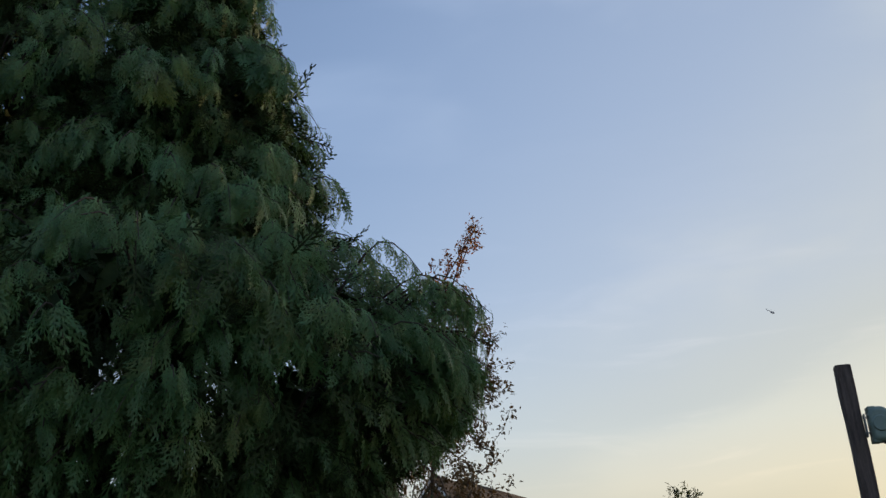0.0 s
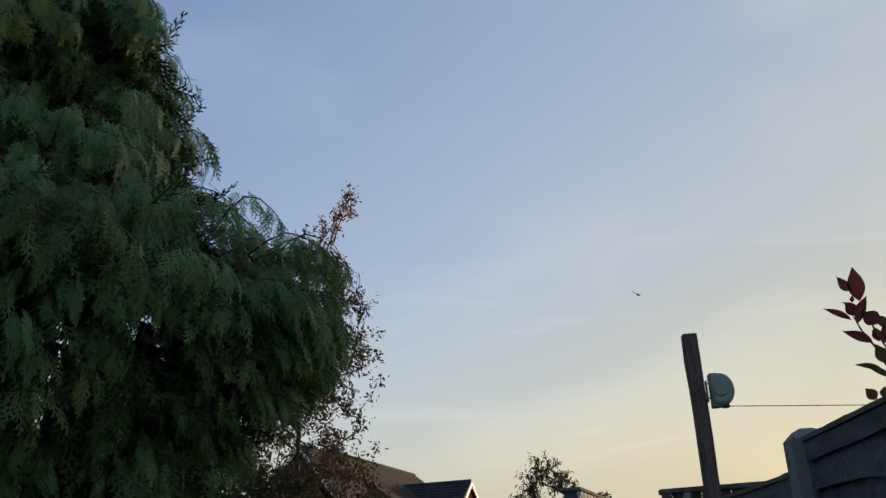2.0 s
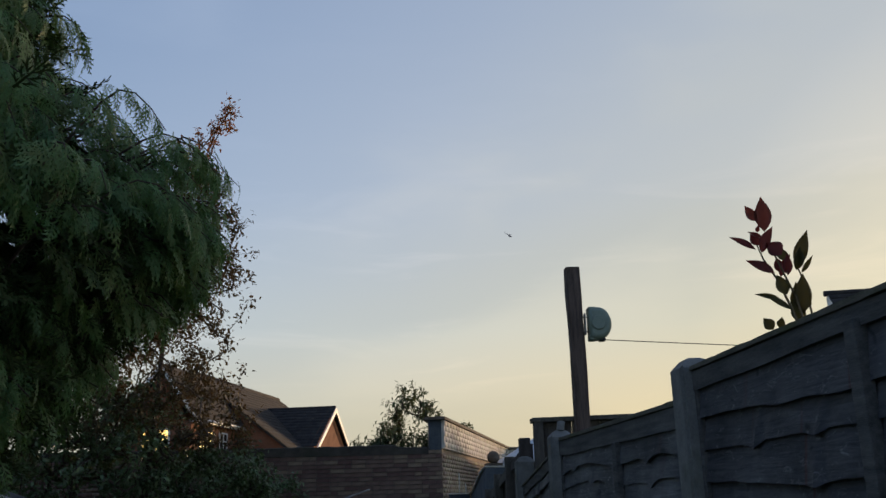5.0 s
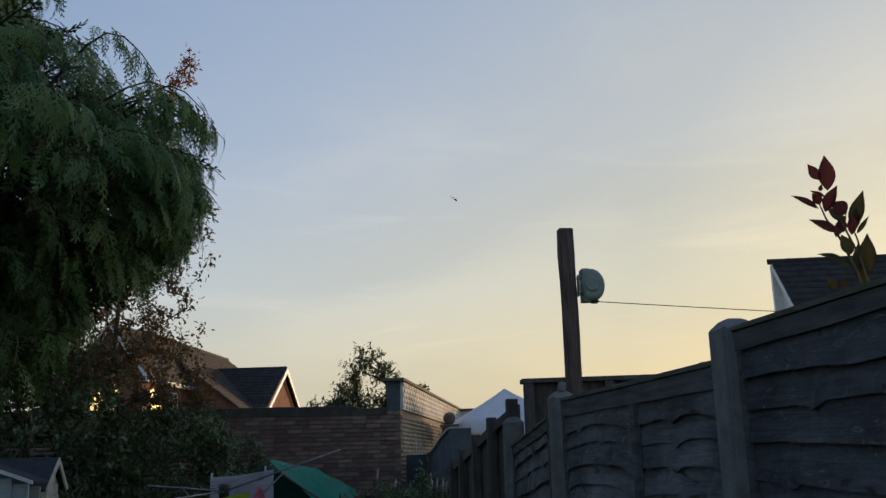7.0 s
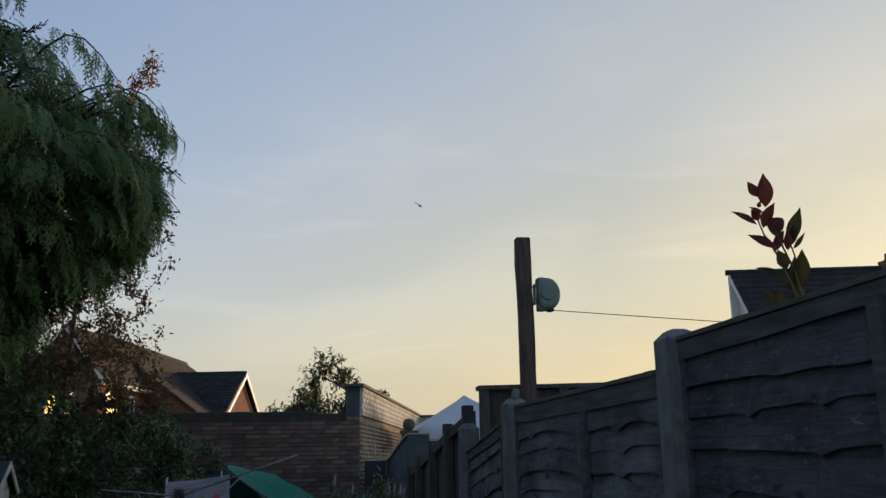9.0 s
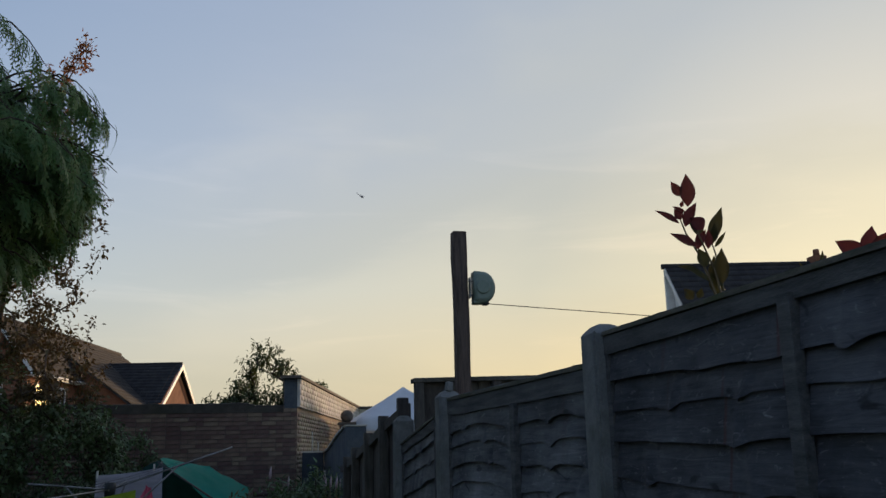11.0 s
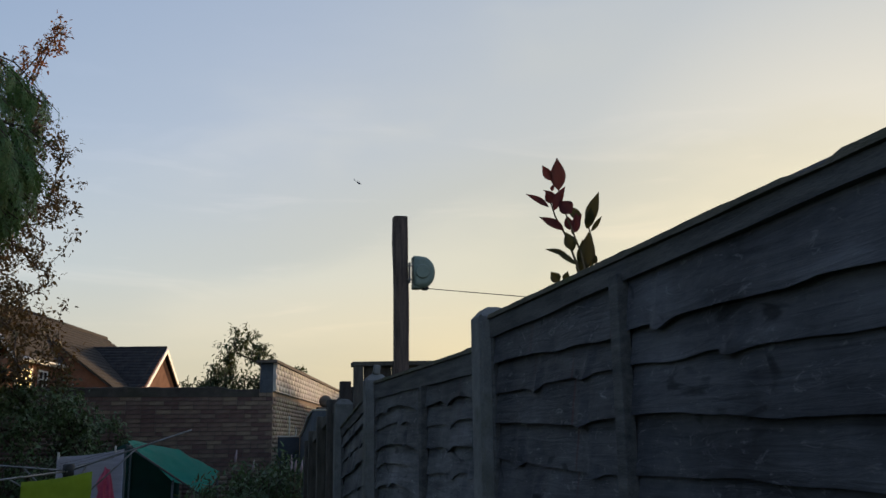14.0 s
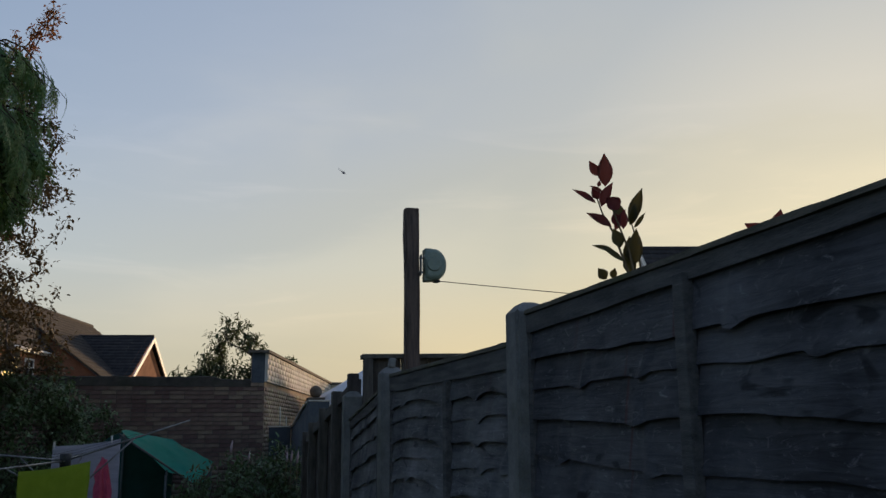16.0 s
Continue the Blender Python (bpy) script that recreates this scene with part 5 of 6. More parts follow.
# ---- the thin-leaved tree behind it ----
def build_tree():
    g = np.random.default_rng(5)
    tree = thing("autumn_tree", (-3.9, 9.2, 0), "slender tree with sparse small browning leaves", "tree")
    trunk = [(-3.9, 9.2, -0.2), (-3.88, 9.2, 0.8), (-3.8, 9.2, 1.8), (-3.72, 9.15, 2.8), (-3.66, 9.1, 3.8), (-3.55, 9.1, 4.8), (-3.42, 9.05, 5.4)]
    targets = []
    for k in range(9):
        a, zz = k * 2.4, 2.3 + 0.36 * k
        for q in (0.3, 0.55, 0.8):
            targets.append((-3.7 + q * math.cos(a), 9.15 + q * math.sin(a), zz + 0.55 * q))
    while len(targets) < 850:
        z = g.uniform(2.2, 5.9)
        rr = np.interp(z, [2.2, 3.0, 3.6, 4.4, 5.2, 5.9], [1.4, 1.05, 1.08, 1.24, 1.08, 0.5])
        a, q = g.uniform(0, 2 * math.pi), math.sqrt(g.uniform(0.05, 1))
        x, y = -3.72 + rr * q * math.cos(a), 9.15 + rr * q * math.sin(a)
        if noise.noise((x * 1.8, y * 1.8, z * 1.8)) < -0.12:
            continue
        targets.append((x, y, z))
    pos, par, rad, tips = grow(trunk, targets, 8, 0.0022, 0.40)
    rad[len(trunk):] = np.minimum(rad[len(trunk):], 0.010)
    rad[:len(trunk)] = np.linspace(0.05, 0.016, len(trunk))
    part("trunk", branch_mesh("trunk", pos, par, rad), M_BARK, tree)
    part("leaves", leaves_on("leaves", pos, par, tips, 24, 0.060, SMALL_LEAF, 3, 0.14), M_TLEAF, tree)["kind"] = "stuff"
    # leading shoot, the low sun on its leaves put into their rust colour
    lead = [(-3.56, 9.1, 4.9), (-3.62, 9.02, 5.55), (-3.40, 9.0, 5.95), (-3.18, 9.0, 6.28), (-3.00, 9.0, 6.54), (-2.88, 9.0, 6.74)]
    t2 = []
    for k in range(60):
        u = g.uniform(0.12, 1.0)
        i = min(int(u * 5), 4)
        w = u * 5 - i
        p = np.array(lead[i]) * (1 - w) + np.array(lead[i + 1]) * w
        reach = 0.20 * (1 - u) + 0.045
        t2.append(tuple(p + np.array([g.normal(0, reach), g.normal(0, reach), abs(g.normal(0, 0.06))])))
    pos, par, rad, tips = grow(lead, t2, 12, 0.003, step=0.12)
    part("leading_shoot", branch_mesh("leading_shoot", pos, par, rad), M_BARK, tree)
    part("shoot_leaves", leaves_on("shoot_leaves", pos, par, tips, 13, 0.055, SMALL_LEAF, 9, 0.09, 0.2), M_TLEAF_SUNLIT, tree, "top shoot leaves coloured rust as if lit by low sun")["kind"] = "stuff"


build_tree()


def shrub(name, centre, radii, n_tip, per, size, mat, templates, seed, label, category="shrub", spread=0.1, droop=0.4, z0=0.0, gap=-0.25, bark=None):
    g = np.random.default_rng(seed)
    cx, cy, cz = centre
    ob = thing(name, (cx, cy, z0), label, category)
    targets = []
    while len(targets) < n_tip:
        d = g.normal(0, 1, 3)
        d /= np.linalg.norm(d)
        q = g.uniform(0.35, 1.0) ** 0.5
        p = np.array(centre) + d * np.array(radii) * q * (1 + 0.22 * noise.noise((d[0] * 2.3 + seed, d[1] * 2.3, d[2] * 2.3)))
        if p[2] < z0 + 0.08 or noise.noise(tuple(p * 2.3)) < gap:
            continue
        targets.append(tuple(p))
    trunk = [(cx, cy, z0 - 0.1), (cx + 0.02, cy, z0 + 0.4 * (cz - z0)), (cx, cy + 0.02, z0 + 0.8 * (cz - z0) + 0.05)]
    pos, par, rad, tips = grow(trunk, targets, seed, 0.0035, step=0.18)
    part("branch", branch_mesh("branch", pos, par, rad), bark or M_BARK, ob)
    part("leaves", leaves_on("leaves", pos, par, tips, per, size, templates, seed + 1, spread, droop), mat, ob)["kind"] = "stuff"
    return ob


shrub("ivy_shrub", (-3.15, 9.6, 1.35), (1.15, 0.9, 0.95), 620, 22, 0.065, M_SHRUB, SMALL_LEAF, 31, "dense dark evergreen shrub against the brick wall", spread=0.13)
shrub("ivy_shrub", (-4.5, 8.9, 1.6), (1.3, 1.0, 1.5), 620, 22, 0.07, M_SHRUB, SMALL_LEAF, 32, "tall dense dark evergreen shrub under the tree", spread=0.14)
shrub("ivy_shrub", (-4.75, 9.4, 2.5), (0.85, 0.8, 0.8), 210, 20, 0.06, M_SHRUB, SMALL_LEAF, 34, "dense dark shrub growing up into the tree", spread=0.13)
shrub("ivy_shrub", (-6.2, 7.9, 1.7), (1.3, 1.1, 1.7), 620, 22, 0.08, M_SHRUB, SMALL_LEAF, 35, "big dense dark shrub behind the cypress", spread=0.16, gap=-0.6)
shrub("ivy_shrub", (-2.35, 10.5, 1.0), (0.55, 0.5, 1.0), 240, 20, 0.06, M_SHRUB, SMALL_LEAF, 33, "dark climbing shrub at the foot of the brick wall", spread=0.12)
shrub("buddleia_bush", (-0.47, 12.3, 2.42), (0.58, 0.48, 0.86), 330, 14, 0.090, M_BUDD, LONG_LEAF, 41, "loose bush with long drooping leaves behind the wall", "bush", 0.12, 0.75, gap=-0.15)
shrub("buddleia_bush", (-1.13, 12.4, 2.10), (0.40, 0.3, 0.46), 110, 12, 0.09, M_BUDD, LONG_LEAF, 42, "small loose bush with drooping leaves behind the wall", "bush", 0.1, 0.7)
shrub("weed_tuft", (0.50, 13.9, 2.68), (0.16, 0.14, 0.14), 16, 5, 0.07, M_BUDD, SMALL_LEAF, 43, "small weed growing on the wall coping", "weed", 0.06, 0.0, z0=2.60)
shrub("border_plant", (-0.35, 6.6, 0.75), (0.55, 0.45, 0.52), 320, 16, 0.07, M_SHRUB, LONG_LEAF, 51, "leafy green border plant in deep shade", "plant", 0.12, 0.1)
shrub("border_plant", (0.0, 7.3, 0.80), (0.42, 0.4, 0.55), 260, 16, 0.07, M_SHRUB, LONG_LEAF, 52, "leafy green border plant beside the fence", "plant", 0.12, 0.1)
shrub("border_plant", (-0.75, 7.3, 0.62), (0.4, 0.4, 0.48), 220, 16, 0.065, M_SHRUB, LONG_LEAF, 53, "low leafy border plant in shade", "plant", 0.12, 0.1)
g = np.random.default_rng(77)
for k in range(7):
    x, y = g.uniform(-0.7, 0.15), g.uniform(6.6, 7.4)
    h = g.uniform(1.22, 1.42)
    fs = thing("flower_spike", (x, y, 0.4), "pale faded flower spike in the border", "flower", "flower spikes")
    part("stem", tubed([(x, y, 0.4), (x + 0.01, y, h - 0.12)], 0.004, 5), M_STALK, fs)
    part("bloom", tubed([(x + 0.01, y, h - 0.12), (x + 0.012, y, h - 0.07), (x + 0.02, y, h)], [0.010, 0.014, 0.003], 7), M_FLOWER, fs)


# ---- photinia shoot above the fence ----
PU, PV = Vector((0.852, -0.524, 0)), Vector((0, 0, 1))


def shoot_at(u, v, d=0.0):
    """A place near the shoot: u across, v up from its foot, d towards the garden."""
    return Vector((0.105, -0.525, 1.75)) + PU * u + PV * v + Vector((-0.52, -0.85, 0)) * d


def leaf_part(name, base, tip, width, mat, parent, tilt=0.0, seed=0):
    base, tip = Vector(base), Vector(tip)
    ax = tip - base
    ln = ax.length
    ax.normalize()
    nrm = Vector((-0.52, -0.85, 0.0))
    side = ax.cross(nrm).normalized()
    nrm = (math.cos(tilt) * side.cross(ax) + math.sin(tilt) * side).normalized()
    side = nrm.cross(ax).normalized()
    bm = bmesh.new()
    rows = []
    n = 8
    rr = random.Random(seed)
    curl = rr.uniform(-0.10, 0.16)
    for i in range(n + 1):
        u = i / n
        w = width / 2 * (math.sin(math.pi * min(u, 0.985) ** 0.85) ** 1.05) * (1 - 0.12 * u)
        c = base + ax * ln * u + nrm * curl * ln * math.sin(u * 2.2) * 0.5
        rows.append([bm.verts.new(c + side * w * s + nrm * (abs(s) * w * 0.35 - 0.0)) for s in (-1, -0.5, 0, 0.5, 1)])
    for a, b in zip(rows, rows[1:]):
        for k in range(4):
            f = bm.faces.new((a[k], a[k + 1], b[k + 1], b[k]))
            f.smooth = True
    bmesh.ops.solidify(bm, geom=list(bm.faces), thickness=0.0006)
    return part(name, bm, mat, parent)


photinia = thing("photinia_shoot", (0.12, -0.53, 0.0), "young photinia shoot with glossy red and bronze leaves above a fence", "plant")
part("main_stem", tubed([shoot_at(0.05, -1.75), shoot_at(0.045, -0.5), shoot_at(0.035, 0.0), shoot_at(0.012, 0.09), shoot_at(-0.012, 0.165), shoot_at(-0.036, 0.215), shoot_at(-0.046, 0.25)], [0.012, 0.008, 0.004, 0.003, 0.0025, 0.002, 0.0015], 8), M_STALK, photinia)
part("side_stem", tubed([shoot_at(0.04, -0.1), shoot_at(0.038, 0.02), shoot_at(0.022, 0.12), shoot_at(-0.008, 0.21), shoot_at(-0.024, 0.27)], [0.004, 0.0035, 0.0025, 0.002, 0.0015], 8), M_STALK, photinia)
part("side_stem", tubed([shoot_at(0.050, -1.75, -0.05), shoot_at(0.042, -0.05, -0.15), shoot_at(0.037, 0.085, -0.16), shoot_at(0.024, 0.193, -0.16), shoot_at(0.014, 0.236, -0.16)], [0.008, 0.004, 0.003, 0.002, 0.0015], 8), M_STALK, photinia)
# across and up of base and tip, width, colour, nearness, tilt
LEAVES = [
    (-26, 278, -25, 357, 29, 0, 0.00, 0.2), (-38, 302, -60, 340, 18, 0, 0.01, -0.3), (-48, 237, -103, 271, 14, 0, 0.01, 0.5), (-44, 251, -58, 278, 18, 0, -0.01, 0.3),
    (-32, 264, -62, 282, 11, 0, 0.0, 0.7), (-36, 227, -5, 281, 24, 0, 0.012, -0.4), (-42, 279, -37, 293, 8, 0, 0.0, 0.2), (5, 216, -22, 246, 30, 0, 0.015, 0.3),
    (-5, 182, -9, 216, 18, 0, -0.01, 0.4), (-14, 177, -71, 213, 22, 0, 0.012, 0.6), (11, 172, 15, 219, 16, 0, 0.0, 0.3), (-22, 201, 7, 251, 19, 0, -0.14, -0.3),
    (16, 221, 49, 308, 27, 1, -0.16, -0.2), (0, 239, -33, 278, 21, 1, -0.155, 0.4), (23, 209, 54, 245, 10, 1, -0.16, 0.6), (14, 214, 28, 268, 20, 1, -0.15, 0.5),
    (5, 127, -10, 172, 23, 1, 0.01, 0.2), (29, 84, 41, 172, 30, 1, -0.01, 0.1), (18, 92, 22, 160, 22, 1, -0.03, -0.3), (-10, 120, -63, 136, 12, 1, 0.0, 0.5),
    (11, 93, -43, 131, 12, 1, 0.01, 0.4), (23, 125, 36, 145, 12, 1, -0.16, 0.4), (22, 118, 12, 140, 12, 1, -0.16, 0.2), (26, 66, 12, 120, 24, 1, -0.02, 0.1),
    (-32, 54, -49, 80, 20, 1, 0.01, 0.2), (-20, 58, -11, 80, 14, 1, 0.0, 0.3), (44, 40, 62, 78, 16, 1, -0.02, 0.3),
]
for k, (u0, v0, u1, v1, w, green, near_, tilt) in enumerate(LEAVES):
    leaf_part("leaf", shoot_at(u0 / 1000, v0 / 1000, near_), shoot_at(u1 / 1000, v1 / 1000, near_ + 0.008), 1.35 * w / 1000, M_PHOT_GRN if green else M_PHOT_RED, photinia, tilt, k)


def fence_sprout(x, y, z, leaves, label, name="photinia_sprout"):
    s = thing(name, (x, y, 0), label, "plant", "sprouts over the fence")
    part("stem", tubed([(x, y, 0.0), (x + 0.01, y, z - 0.3), (x, y, z)], [0.007, 0.005, 0.002], 6), M_STALK, s)
    for k, (du, dv, w, green) in enumerate(leaves):
        tip = Vector((x, y, z)) + PU * du + PV * dv
        leaf_part("leaf", (x, y, z - 0.01), tip, w, M_PHOT_GRN if green else M_PHOT_RED, s, 0.3 * ((k % 3) - 1), 50 + k)
    return s


fence_sprout(0.36, -0.755, 1.872, [(-0.060, 0.030, 0.042, 0), (0.016, 0.056, 0.040, 0), (0.062, 0.042, 0.044, 0), (0.02, 0.02, 0.034, 1)], "small red-leaved sprout peeping over the fence")
fence_sprout(0.36, -0.60, 1.880, [(0.006, 0.030, 0.011, 1), (-0.012, 0.010, 0.010, 1)], "tiny green sprout peeping over the fence")
fence_sprout(0.36, -0.54, 1.878, [(-0.012, 0.018, 0.008, 1), (0.010, 0.014, 0.008, 1)], "tiny pale green sprout peeping over the fence")
fence_sprout(0.13, -1.34, 1.785, [(-0.016, 0.012, 0.003, 1), (0.01, 0.018, 0.003, 1)], "thin grassy wisp above the fence capping", "grass_wisp")
WX = PU * -0.022
fence_sprout(0.16 + WX.x, -1.640 + WX.y, 1.93, [(-0.052, -0.002, 0.007, 1), (-0.060, -0.036, 0.008, 1), (-0.034, 0.020, 0.006, 1), (-0.010, 0.034, 0.007, 1), (0.014, 0.028, 0.008, 1), (0.030, -0.03, 0.014, 1), (-0.022, 0.028, 0.007, 1)], "narrow-leaved green shoot leaning over the fence", "willowy_shoot")
fence_sprout(0.15 + WX.x, -1.635 + WX.y, 1.862, [(-0.046, 0.010, 0.007, 1), (-0.036, 0.030, 0.010, 1), (-0.034, 0.002, 0.006, 1), (-0.024, 0.026, 0.014, 1), (-0.018, 0.040, 0.006, 1), (-0.028, -0.006, 0.007, 1)], "narrow-leaved green side shoot over the fence", "willowy_shoot")

# ---- washing on the rotary airer ----
airer = thing("rotary_airer", (-1.77, 4.5, 0), "metal rotary clothes airer, opened out", "clothes airer")
hub = Vector((-1.77, 4.5, 1.28))
part("pole", tubed([(-1.77, 4.5, 0), tuple(hub + Vector((0, 0, 0.05)))], 0.02, 10), M_STEEL, airer)
part("hub", tubed([tuple(hub - Vector((0, 0, 0.05))), tuple(hub + Vector((0, 0, 0.04))), tuple(hub + Vector((0, 0, 0.05)))], [0.035, 0.04, 0.03], 12), M_BLACK, airer, "black plastic hub")
tips_ = [Vector((-0.94, 4.4, 1.555)), Vector((-1.66, 5.3, 1.36)), Vector((-2.30, 4.45, 1.335)), Vector((-2.32, 3.75, 1.22))]
for tp in tips_:
    part("arm", tubed([hub - (tp - hub) * 0.05, tp], 0.0065, 8), M_STEEL, airer)
    mid = hub.lerp(tp, 0.55)
    part("strut", tubed([hub - Vector((0, 0, 0.28)), mid], 0.006, 6), M_STEEL, airer)
for u in (0.5, 0.75, 0.97):
    for a, b in zip(tips_, tips_[1:] + tips_[:1]):
        p, q = hub.lerp(a, u), hub.lerp(b, u)
        m_ = (p + q) / 2 - Vector((0, 0, 0.02))
        part("line", tubed([p, m_, q], 0.0011, 5), M_CORD, airer)


def cloth(name, p0, p1, drop, mat, label, waves=3.0, depth=0.02, seed=1, thick=0.003, flare=0.0):
    ob = thing(name, ((p0[0] + p1[0]) / 2, p0[1], min(p0[2], p1[2]) - drop), label, "laundry")
    a, b = Vector(p0), Vector(p1)
    across = (b - a).normalized()
    nrm = Vector((across.y, -across.x, 0))
    bm = bmesh.new()
    nx, nz = 22, 14
    g = []
    for j in range(nz + 1):
        row = []
        for i in range(nx + 1):
            u, w = i / nx, j / nz
            p = a.lerp(b, u) - Vector((0, 0, drop * w + 0.012 * math.sin(math.pi * u)))
            p += nrm * depth * (w * 0.9 + 0.1) * (math.sin(u * math.pi * 2 * waves + seed) + 0.6 * noise.noise((u * 5, w * 3, seed)))
            p += across * (0.01 * noise.noise((u * 3, w * 4, seed + 5)) + flare * (b - a).length * (u - 0.5) * min(1.0, w * 2.2) * (1 + 0.3 * noise.noise((u * 2, w * 6, seed))))
            row.append(bm.verts.new(p))
        g.append(row)
    for ra, rb in zip(g, g[1:]):
        for i in range(nx):
            f = bm.faces.new((ra[i], ra[i + 1], rb[i + 1], rb[i]))
            f.smooth = True
    bmesh.ops.solidify(bm, geom=list(bm.faces), thickness=thick)
    part("fabric", bm, mat, ob)
    return ob


tw = cloth("striped_towel", (-1.93, 4.95, 1.375), (-1.45, 4.95, 1.425), 0.62, M_TOWEL, "grey striped towel pegged on the airer", 2.2, 0.012, 2)
for x, z in ((-1.92, 1.372), (-1.515, 1.415)):
    part("peg", boxed(x - 0.006, x + 0.006, 4.935, 4.965, z - 0.02, z + 0.035, bevel=0.002), M_WHITE, tw, "white clothes peg")
lime = cloth("lime_towel", (-2.0, 4.12, 1.225), (-1.56, 4.12, 1.285), 0.6, M_LIME, "lime green towel hung over the airer", 1.2, 0.014, 4)
pk = cloth("pink_garment", (-1.530, 4.5, 1.315), (-1.495, 4.5, 1.29), 0.36, M_PINK, "crumpled bright pink garment pegged on the airer", 2.4, 0.03, 6, flare=2.6)

for ob in (airer, tw, lime, pk):
    sized(ob, 1.125)

# ---- green covered frame store ----
st = thing("tarpaulin_shelter", (-1.3, 8.1, 0), "green tarpaulin draped over a low metal frame", "shelter")
bm = bmesh.new()
nx, ny = 20, 14
g = []
for j in range(ny + 1):
    row = []
    for i in range(nx + 1):
        u, w = i / nx, j / ny
        K = [0, 0.28, 0.5, 0.8, 1.0]
        xt, zt = np.interp(u, K, [-1.70, -1.38, -1.20, -0.93, -0.74]), np.interp(u, K, [1.50, 1.435, 1.395, 1.245, 1.145])
        xb, zb = np.interp(u, K, [-1.70, -1.47, -1.22, -0.97, -0.86]), np.interp(u, K, [1.495, 1.29, 1.08, 0.96, 0.91])
        x, z = xt + (xb - xt) * w, zt + (zb - zt) * w + 0.03 * math.sin(math.pi * w) * math.sin(math.pi * u) + 0.022 * noise.noise((u * 7, w * 5, 3)) + 0.010 * math.sin(u * 16 + w * 3) * w
        y = 8.40 - 0.55 * w
        row.append(bm.verts.new((x, y, z)))
    g.append(row)
for ra, rb in zip(g, g[1:]):
    for i in range(nx):
        f = bm.faces.new((ra[i], ra[i + 1], rb[i + 1], rb[i]))
        f.smooth = True
bmesh.ops.solidify(bm, geom=list(bm.faces), thickness=0.003)
part("cover", bm, M_TARP, st, "bright green tarpaulin sheet")
# sheet added at the back, its dark colour standing for the shaded inside
bm = bmesh.new()
rows = []
for j in range(9):
    w = j / 8
    rows.append([bm.verts.new((-1.92 + 0.74 * i / 12, 8.47 + 0.02 * math.sin(i * 1.7) * w + 0.02 * noise.noise((i * 0.5, w * 3, 8)), (1.40 + 0.09 * math.sin(math.pi * min(1.0, i / 8)) - (0.08 if i > 8 else 0.0)) * (1 - w) + 0.15 * w)) for i in range(13)])
for ra, rb in zip(rows, rows[1:]):
    for i in range(12):
        bm.faces.new((ra[i], ra[i + 1], rb[i + 1], rb[i])).smooth = True
bmesh.ops.solidify(bm, geom=list(bm.faces), thickness=0.003)
part("back_sheet", bm, M_TARP_SHADE, st, "dark green sheet standing for the shade under the tarpaulin")
for x, y, z in ((-1.72, 7.86, 1.40), (-0.86, 7.83, 0.88), (-1.72, 8.45, 1.46), (-0.76, 8.45, 1.1), (-1.22, 7.83, 1.05)):
    part("frame_post", tubed([(x, y, 0), (x, y, z)], 0.014, 8), M_DSTEEL, st)
for pa, pb_ in (((-1.72, 7.83, 1.46), (-0.86, 7.81, 0.88)), ((-1.72, 8.42, 1.47), (-0.76, 8.42, 1.11)), ((-1.72, 7.86, 1.40), (-1.72, 8.45, 1.46)), ((-0.86, 7.83, 0.88), (-0.76, 8.45, 1.1)), ((-1.22, 7.81, 1.04), (-1.18, 8.42, 1.36))):
    part("frame_bar", tubed([pa, pb_], 0.011, 8), M_DSTEEL, st)


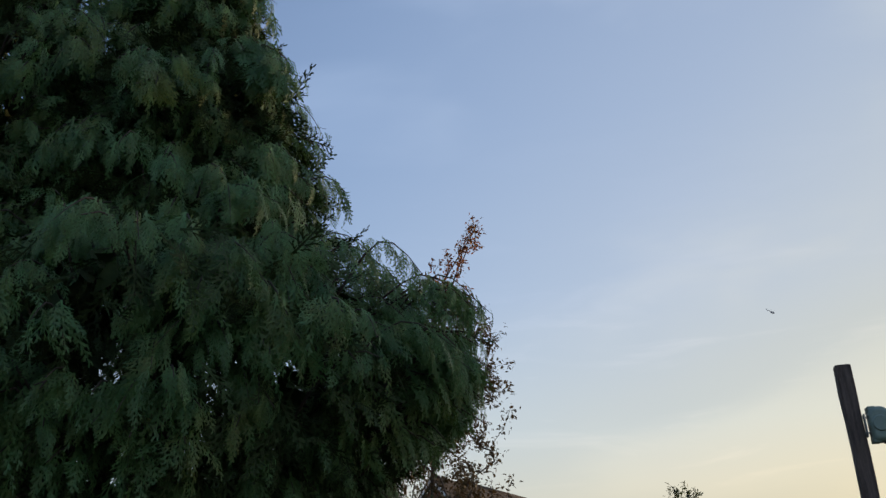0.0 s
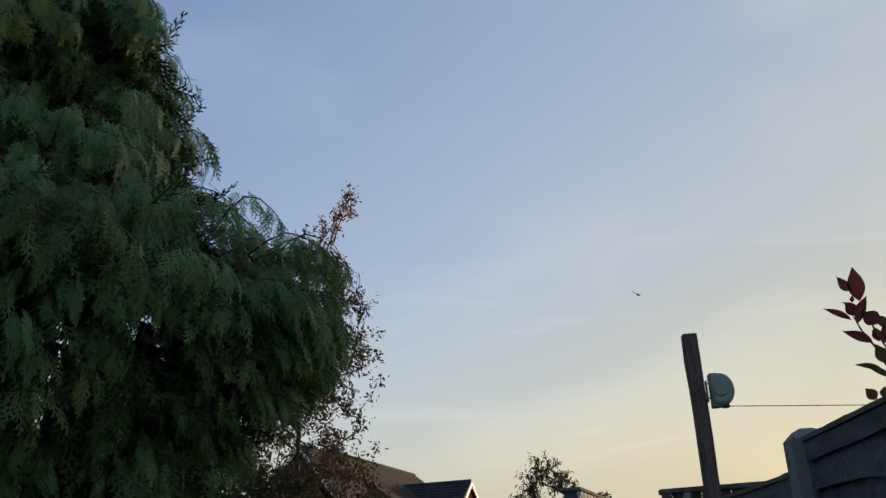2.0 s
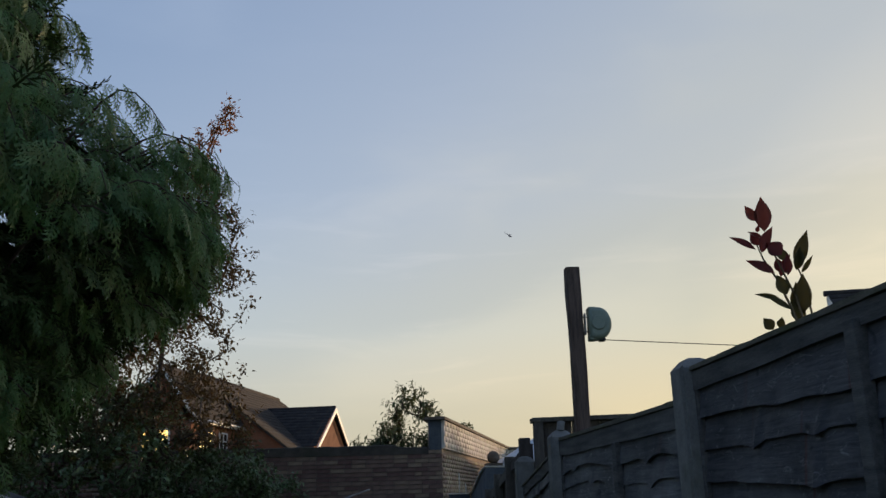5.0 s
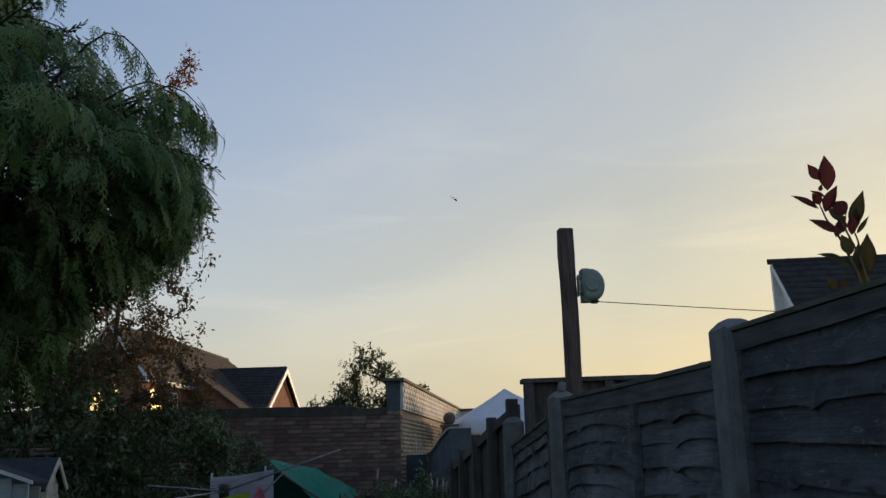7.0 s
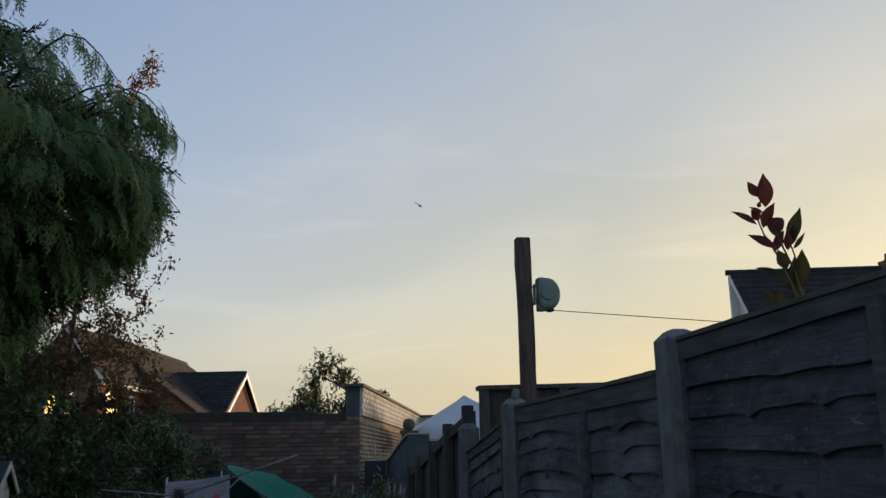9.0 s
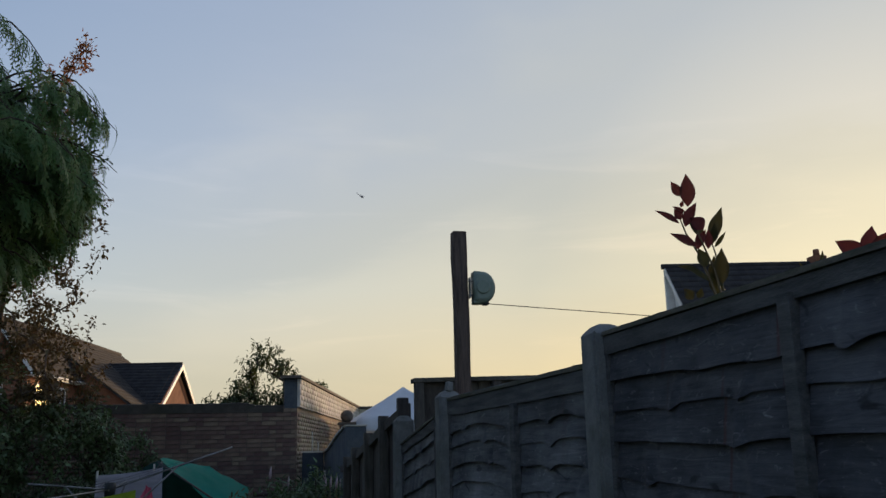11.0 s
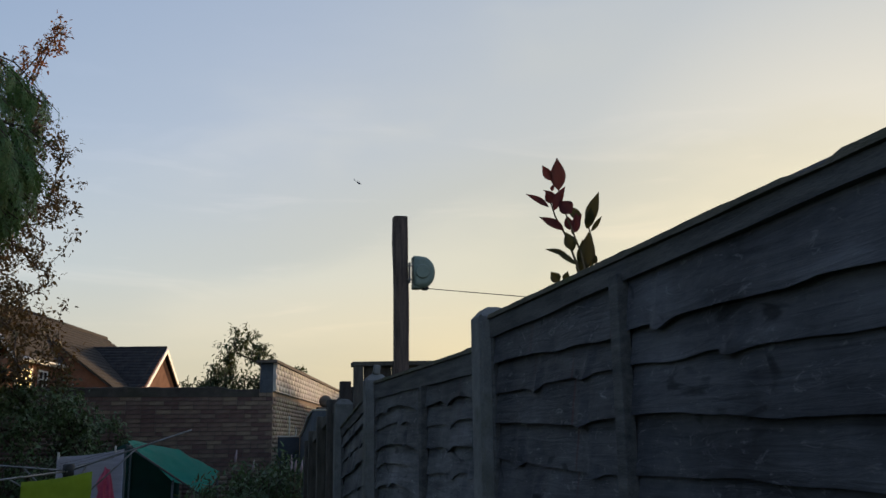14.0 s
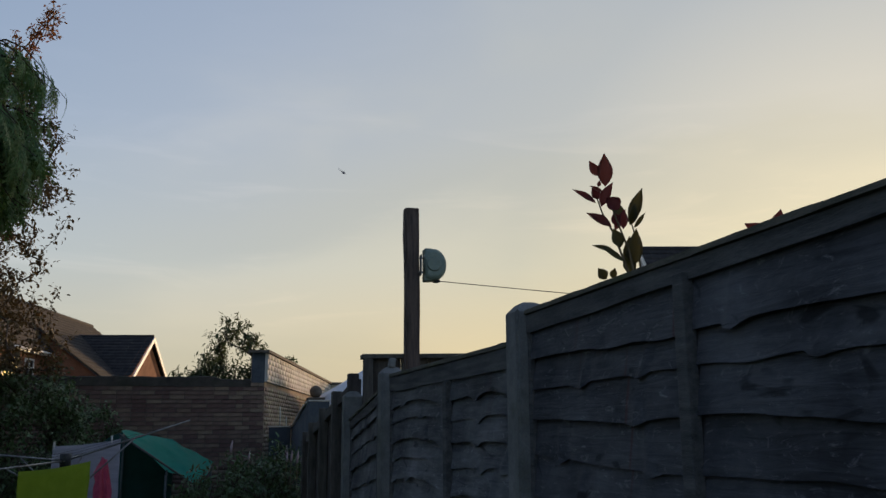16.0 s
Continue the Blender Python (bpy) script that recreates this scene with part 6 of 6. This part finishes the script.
# ---- garden shed ----
def build_shed():
    sh = thing("garden_shed", (-4.4, 8.0, 0), "small grey-green garden shed with felt roof and cream trim", "shed")
    x0, x1, y0, y1 = -5.4, -3.96, 7.5, 8.1
    ez, rz = 1.30, 1.56
    ym = (y0 + y1) / 2
    for k in range(12):
        xa = x0 + (x1 - x0) * k / 12
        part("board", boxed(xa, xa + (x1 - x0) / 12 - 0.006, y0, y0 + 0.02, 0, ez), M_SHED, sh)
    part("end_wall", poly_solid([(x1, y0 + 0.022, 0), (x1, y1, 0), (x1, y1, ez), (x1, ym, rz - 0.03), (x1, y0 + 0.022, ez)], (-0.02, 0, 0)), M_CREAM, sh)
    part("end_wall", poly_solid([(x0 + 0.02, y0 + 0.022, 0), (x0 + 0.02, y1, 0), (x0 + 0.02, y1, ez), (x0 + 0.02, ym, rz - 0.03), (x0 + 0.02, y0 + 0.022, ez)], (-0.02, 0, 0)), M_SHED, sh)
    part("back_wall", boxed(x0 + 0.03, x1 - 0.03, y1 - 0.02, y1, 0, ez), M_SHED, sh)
    for k in range(5):
        zb = 1.0 + 0.105 * k
        hw = min(0.30, (rz - 0.03 - zb - 0.1) / (rz - ez) * (y1 - y0) / 2) if zb + 0.1 > ez else 0.30
        if hw > 0.03:
            for ya, yb in ((ym - hw, ym - 0.17), (ym + 0.17, ym + hw)) if zb < 1.2 and hw > 0.18 else ((ym - hw, ym + hw),):
                part("lap_board", boxed(x1 + 0.003, x1 + 0.016, ya, yb, zb, zb + 0.095, bevel=0.002), M_CREAM, sh)
    part("door", boxed(x1 + 0.002, x1 + 0.02, ym - 0.16, ym + 0.16, 0.05, 1.19, bevel=0.003), M_CREAM, sh, "cream boarded door")
    for ya, yb in ((y0 - 0.08, ym), (y1 + 0.08, ym)):
        ze = ez - 0.06
        part("roof_slope", poly_solid([(x0 - 0.06, ya, ze), (x1 + 0.07, ya, ze), (x1 + 0.07, yb, rz), (x0 - 0.06, yb, rz)], (0, 0, 0.022)), M_FELT, sh)
        part("barge_trim", poly_solid([(x1 + 0.072, ya, ze + 0.015), (x1 + 0.072, yb, rz + 0.015), (x1 + 0.072, yb, rz - 0.05), (x1 + 0.072, ya, ze - 0.05)], (0.016, 0, 0)), M_CREAM, sh)
    return sh


build_shed()
lt = thing("lean_to_store", (-4.4, 7.1, 0), "low grey panelled store with a white-edged sloping roof", "shed")
for k in range(7):
    xa = -4.95 + 0.15 * k
    zt = 1.36 + (-3.90 - xa - 0.15) * 0.36
    part("panel", boxed(xa, xa + 0.135, 6.95, 6.97, 0, zt - 0.03), M_SHED, lt)
    part("batten", boxed(xa + 0.136, xa + 0.149, 6.935, 6.972, 0, zt - 0.03), M_SHED, lt)
part("roof_sheet", poly_solid([(-4.98, 6.9, 1.735), (-3.86, 6.9, 1.335), (-3.86, 7.42, 1.335), (-4.98, 7.42, 1.735)], (0, 0, 0.02)), M_FELT, lt)
part("roof_edge", poly_solid([(-4.98, 6.885, 1.73), (-3.85, 6.885, 1.325), (-3.85, 6.885, 1.36), (-4.98, 6.885, 1.765)], (0, 0.014, 0)), M_WHITE, lt, "white painted roof edge")
part("back_board", boxed(-4.93, -3.92, 7.36, 7.38, 0, 1.30), M_SHED, lt)

# ---- helicopter, far off ----
hel = thing("helicopter", (170, 1238, 370), "distant dark helicopter hanging in the sky", "helicopter")
hc = Vector((170, 1238, 370))
bm = bmesh.new()
rot = Matrix.Translation(hc) @ Matrix.Rotation(radians(25), 4, "Y") @ Matrix.Rotation(radians(12), 4, "Z")
bmesh.ops.create_uvsphere(bm, u_segments=16, v_segments=10, radius=1.0, matrix=rot @ Matrix.Translation((2.0, 0, 0)) @ Matrix.Diagonal((3.0, 1.1, 1.25, 1)))
part("cabin", bm, M_HELI, hel)
part("tail_boom", tubed([rot @ Vector((0, 0, 0.4)), rot @ Vector((-6.5, 0, 0.8))], [0.55, 0.22], 8), M_HELI, hel)
part("tail_fin", poly_solid([rot @ Vector(p) for p in ((-6.0, 0, 0.7), (-7.0, 0, 0.7), (-7.5, 0, 2.6), (-6.7, 0, 2.6))], (0, 0.2, 0)), M_HELI, hel)
part("mast", tubed([rot @ Vector((1.4, 0, 1.0)), rot @ Vector((1.4, 0, 1.9))], 0.2, 6), M_HELI, hel)
for a in (20, 110, 200, 290):
    d = Vector((math.cos(radians(a)), math.sin(radians(a)), 0))
    part("rotor_blade", tubed([rot @ Vector((1.4, 0, 1.9)), rot @ (Vector((1.4, 0, 1.9)) + d * 5.2)], 0.12, 4), M_HELI, hel)

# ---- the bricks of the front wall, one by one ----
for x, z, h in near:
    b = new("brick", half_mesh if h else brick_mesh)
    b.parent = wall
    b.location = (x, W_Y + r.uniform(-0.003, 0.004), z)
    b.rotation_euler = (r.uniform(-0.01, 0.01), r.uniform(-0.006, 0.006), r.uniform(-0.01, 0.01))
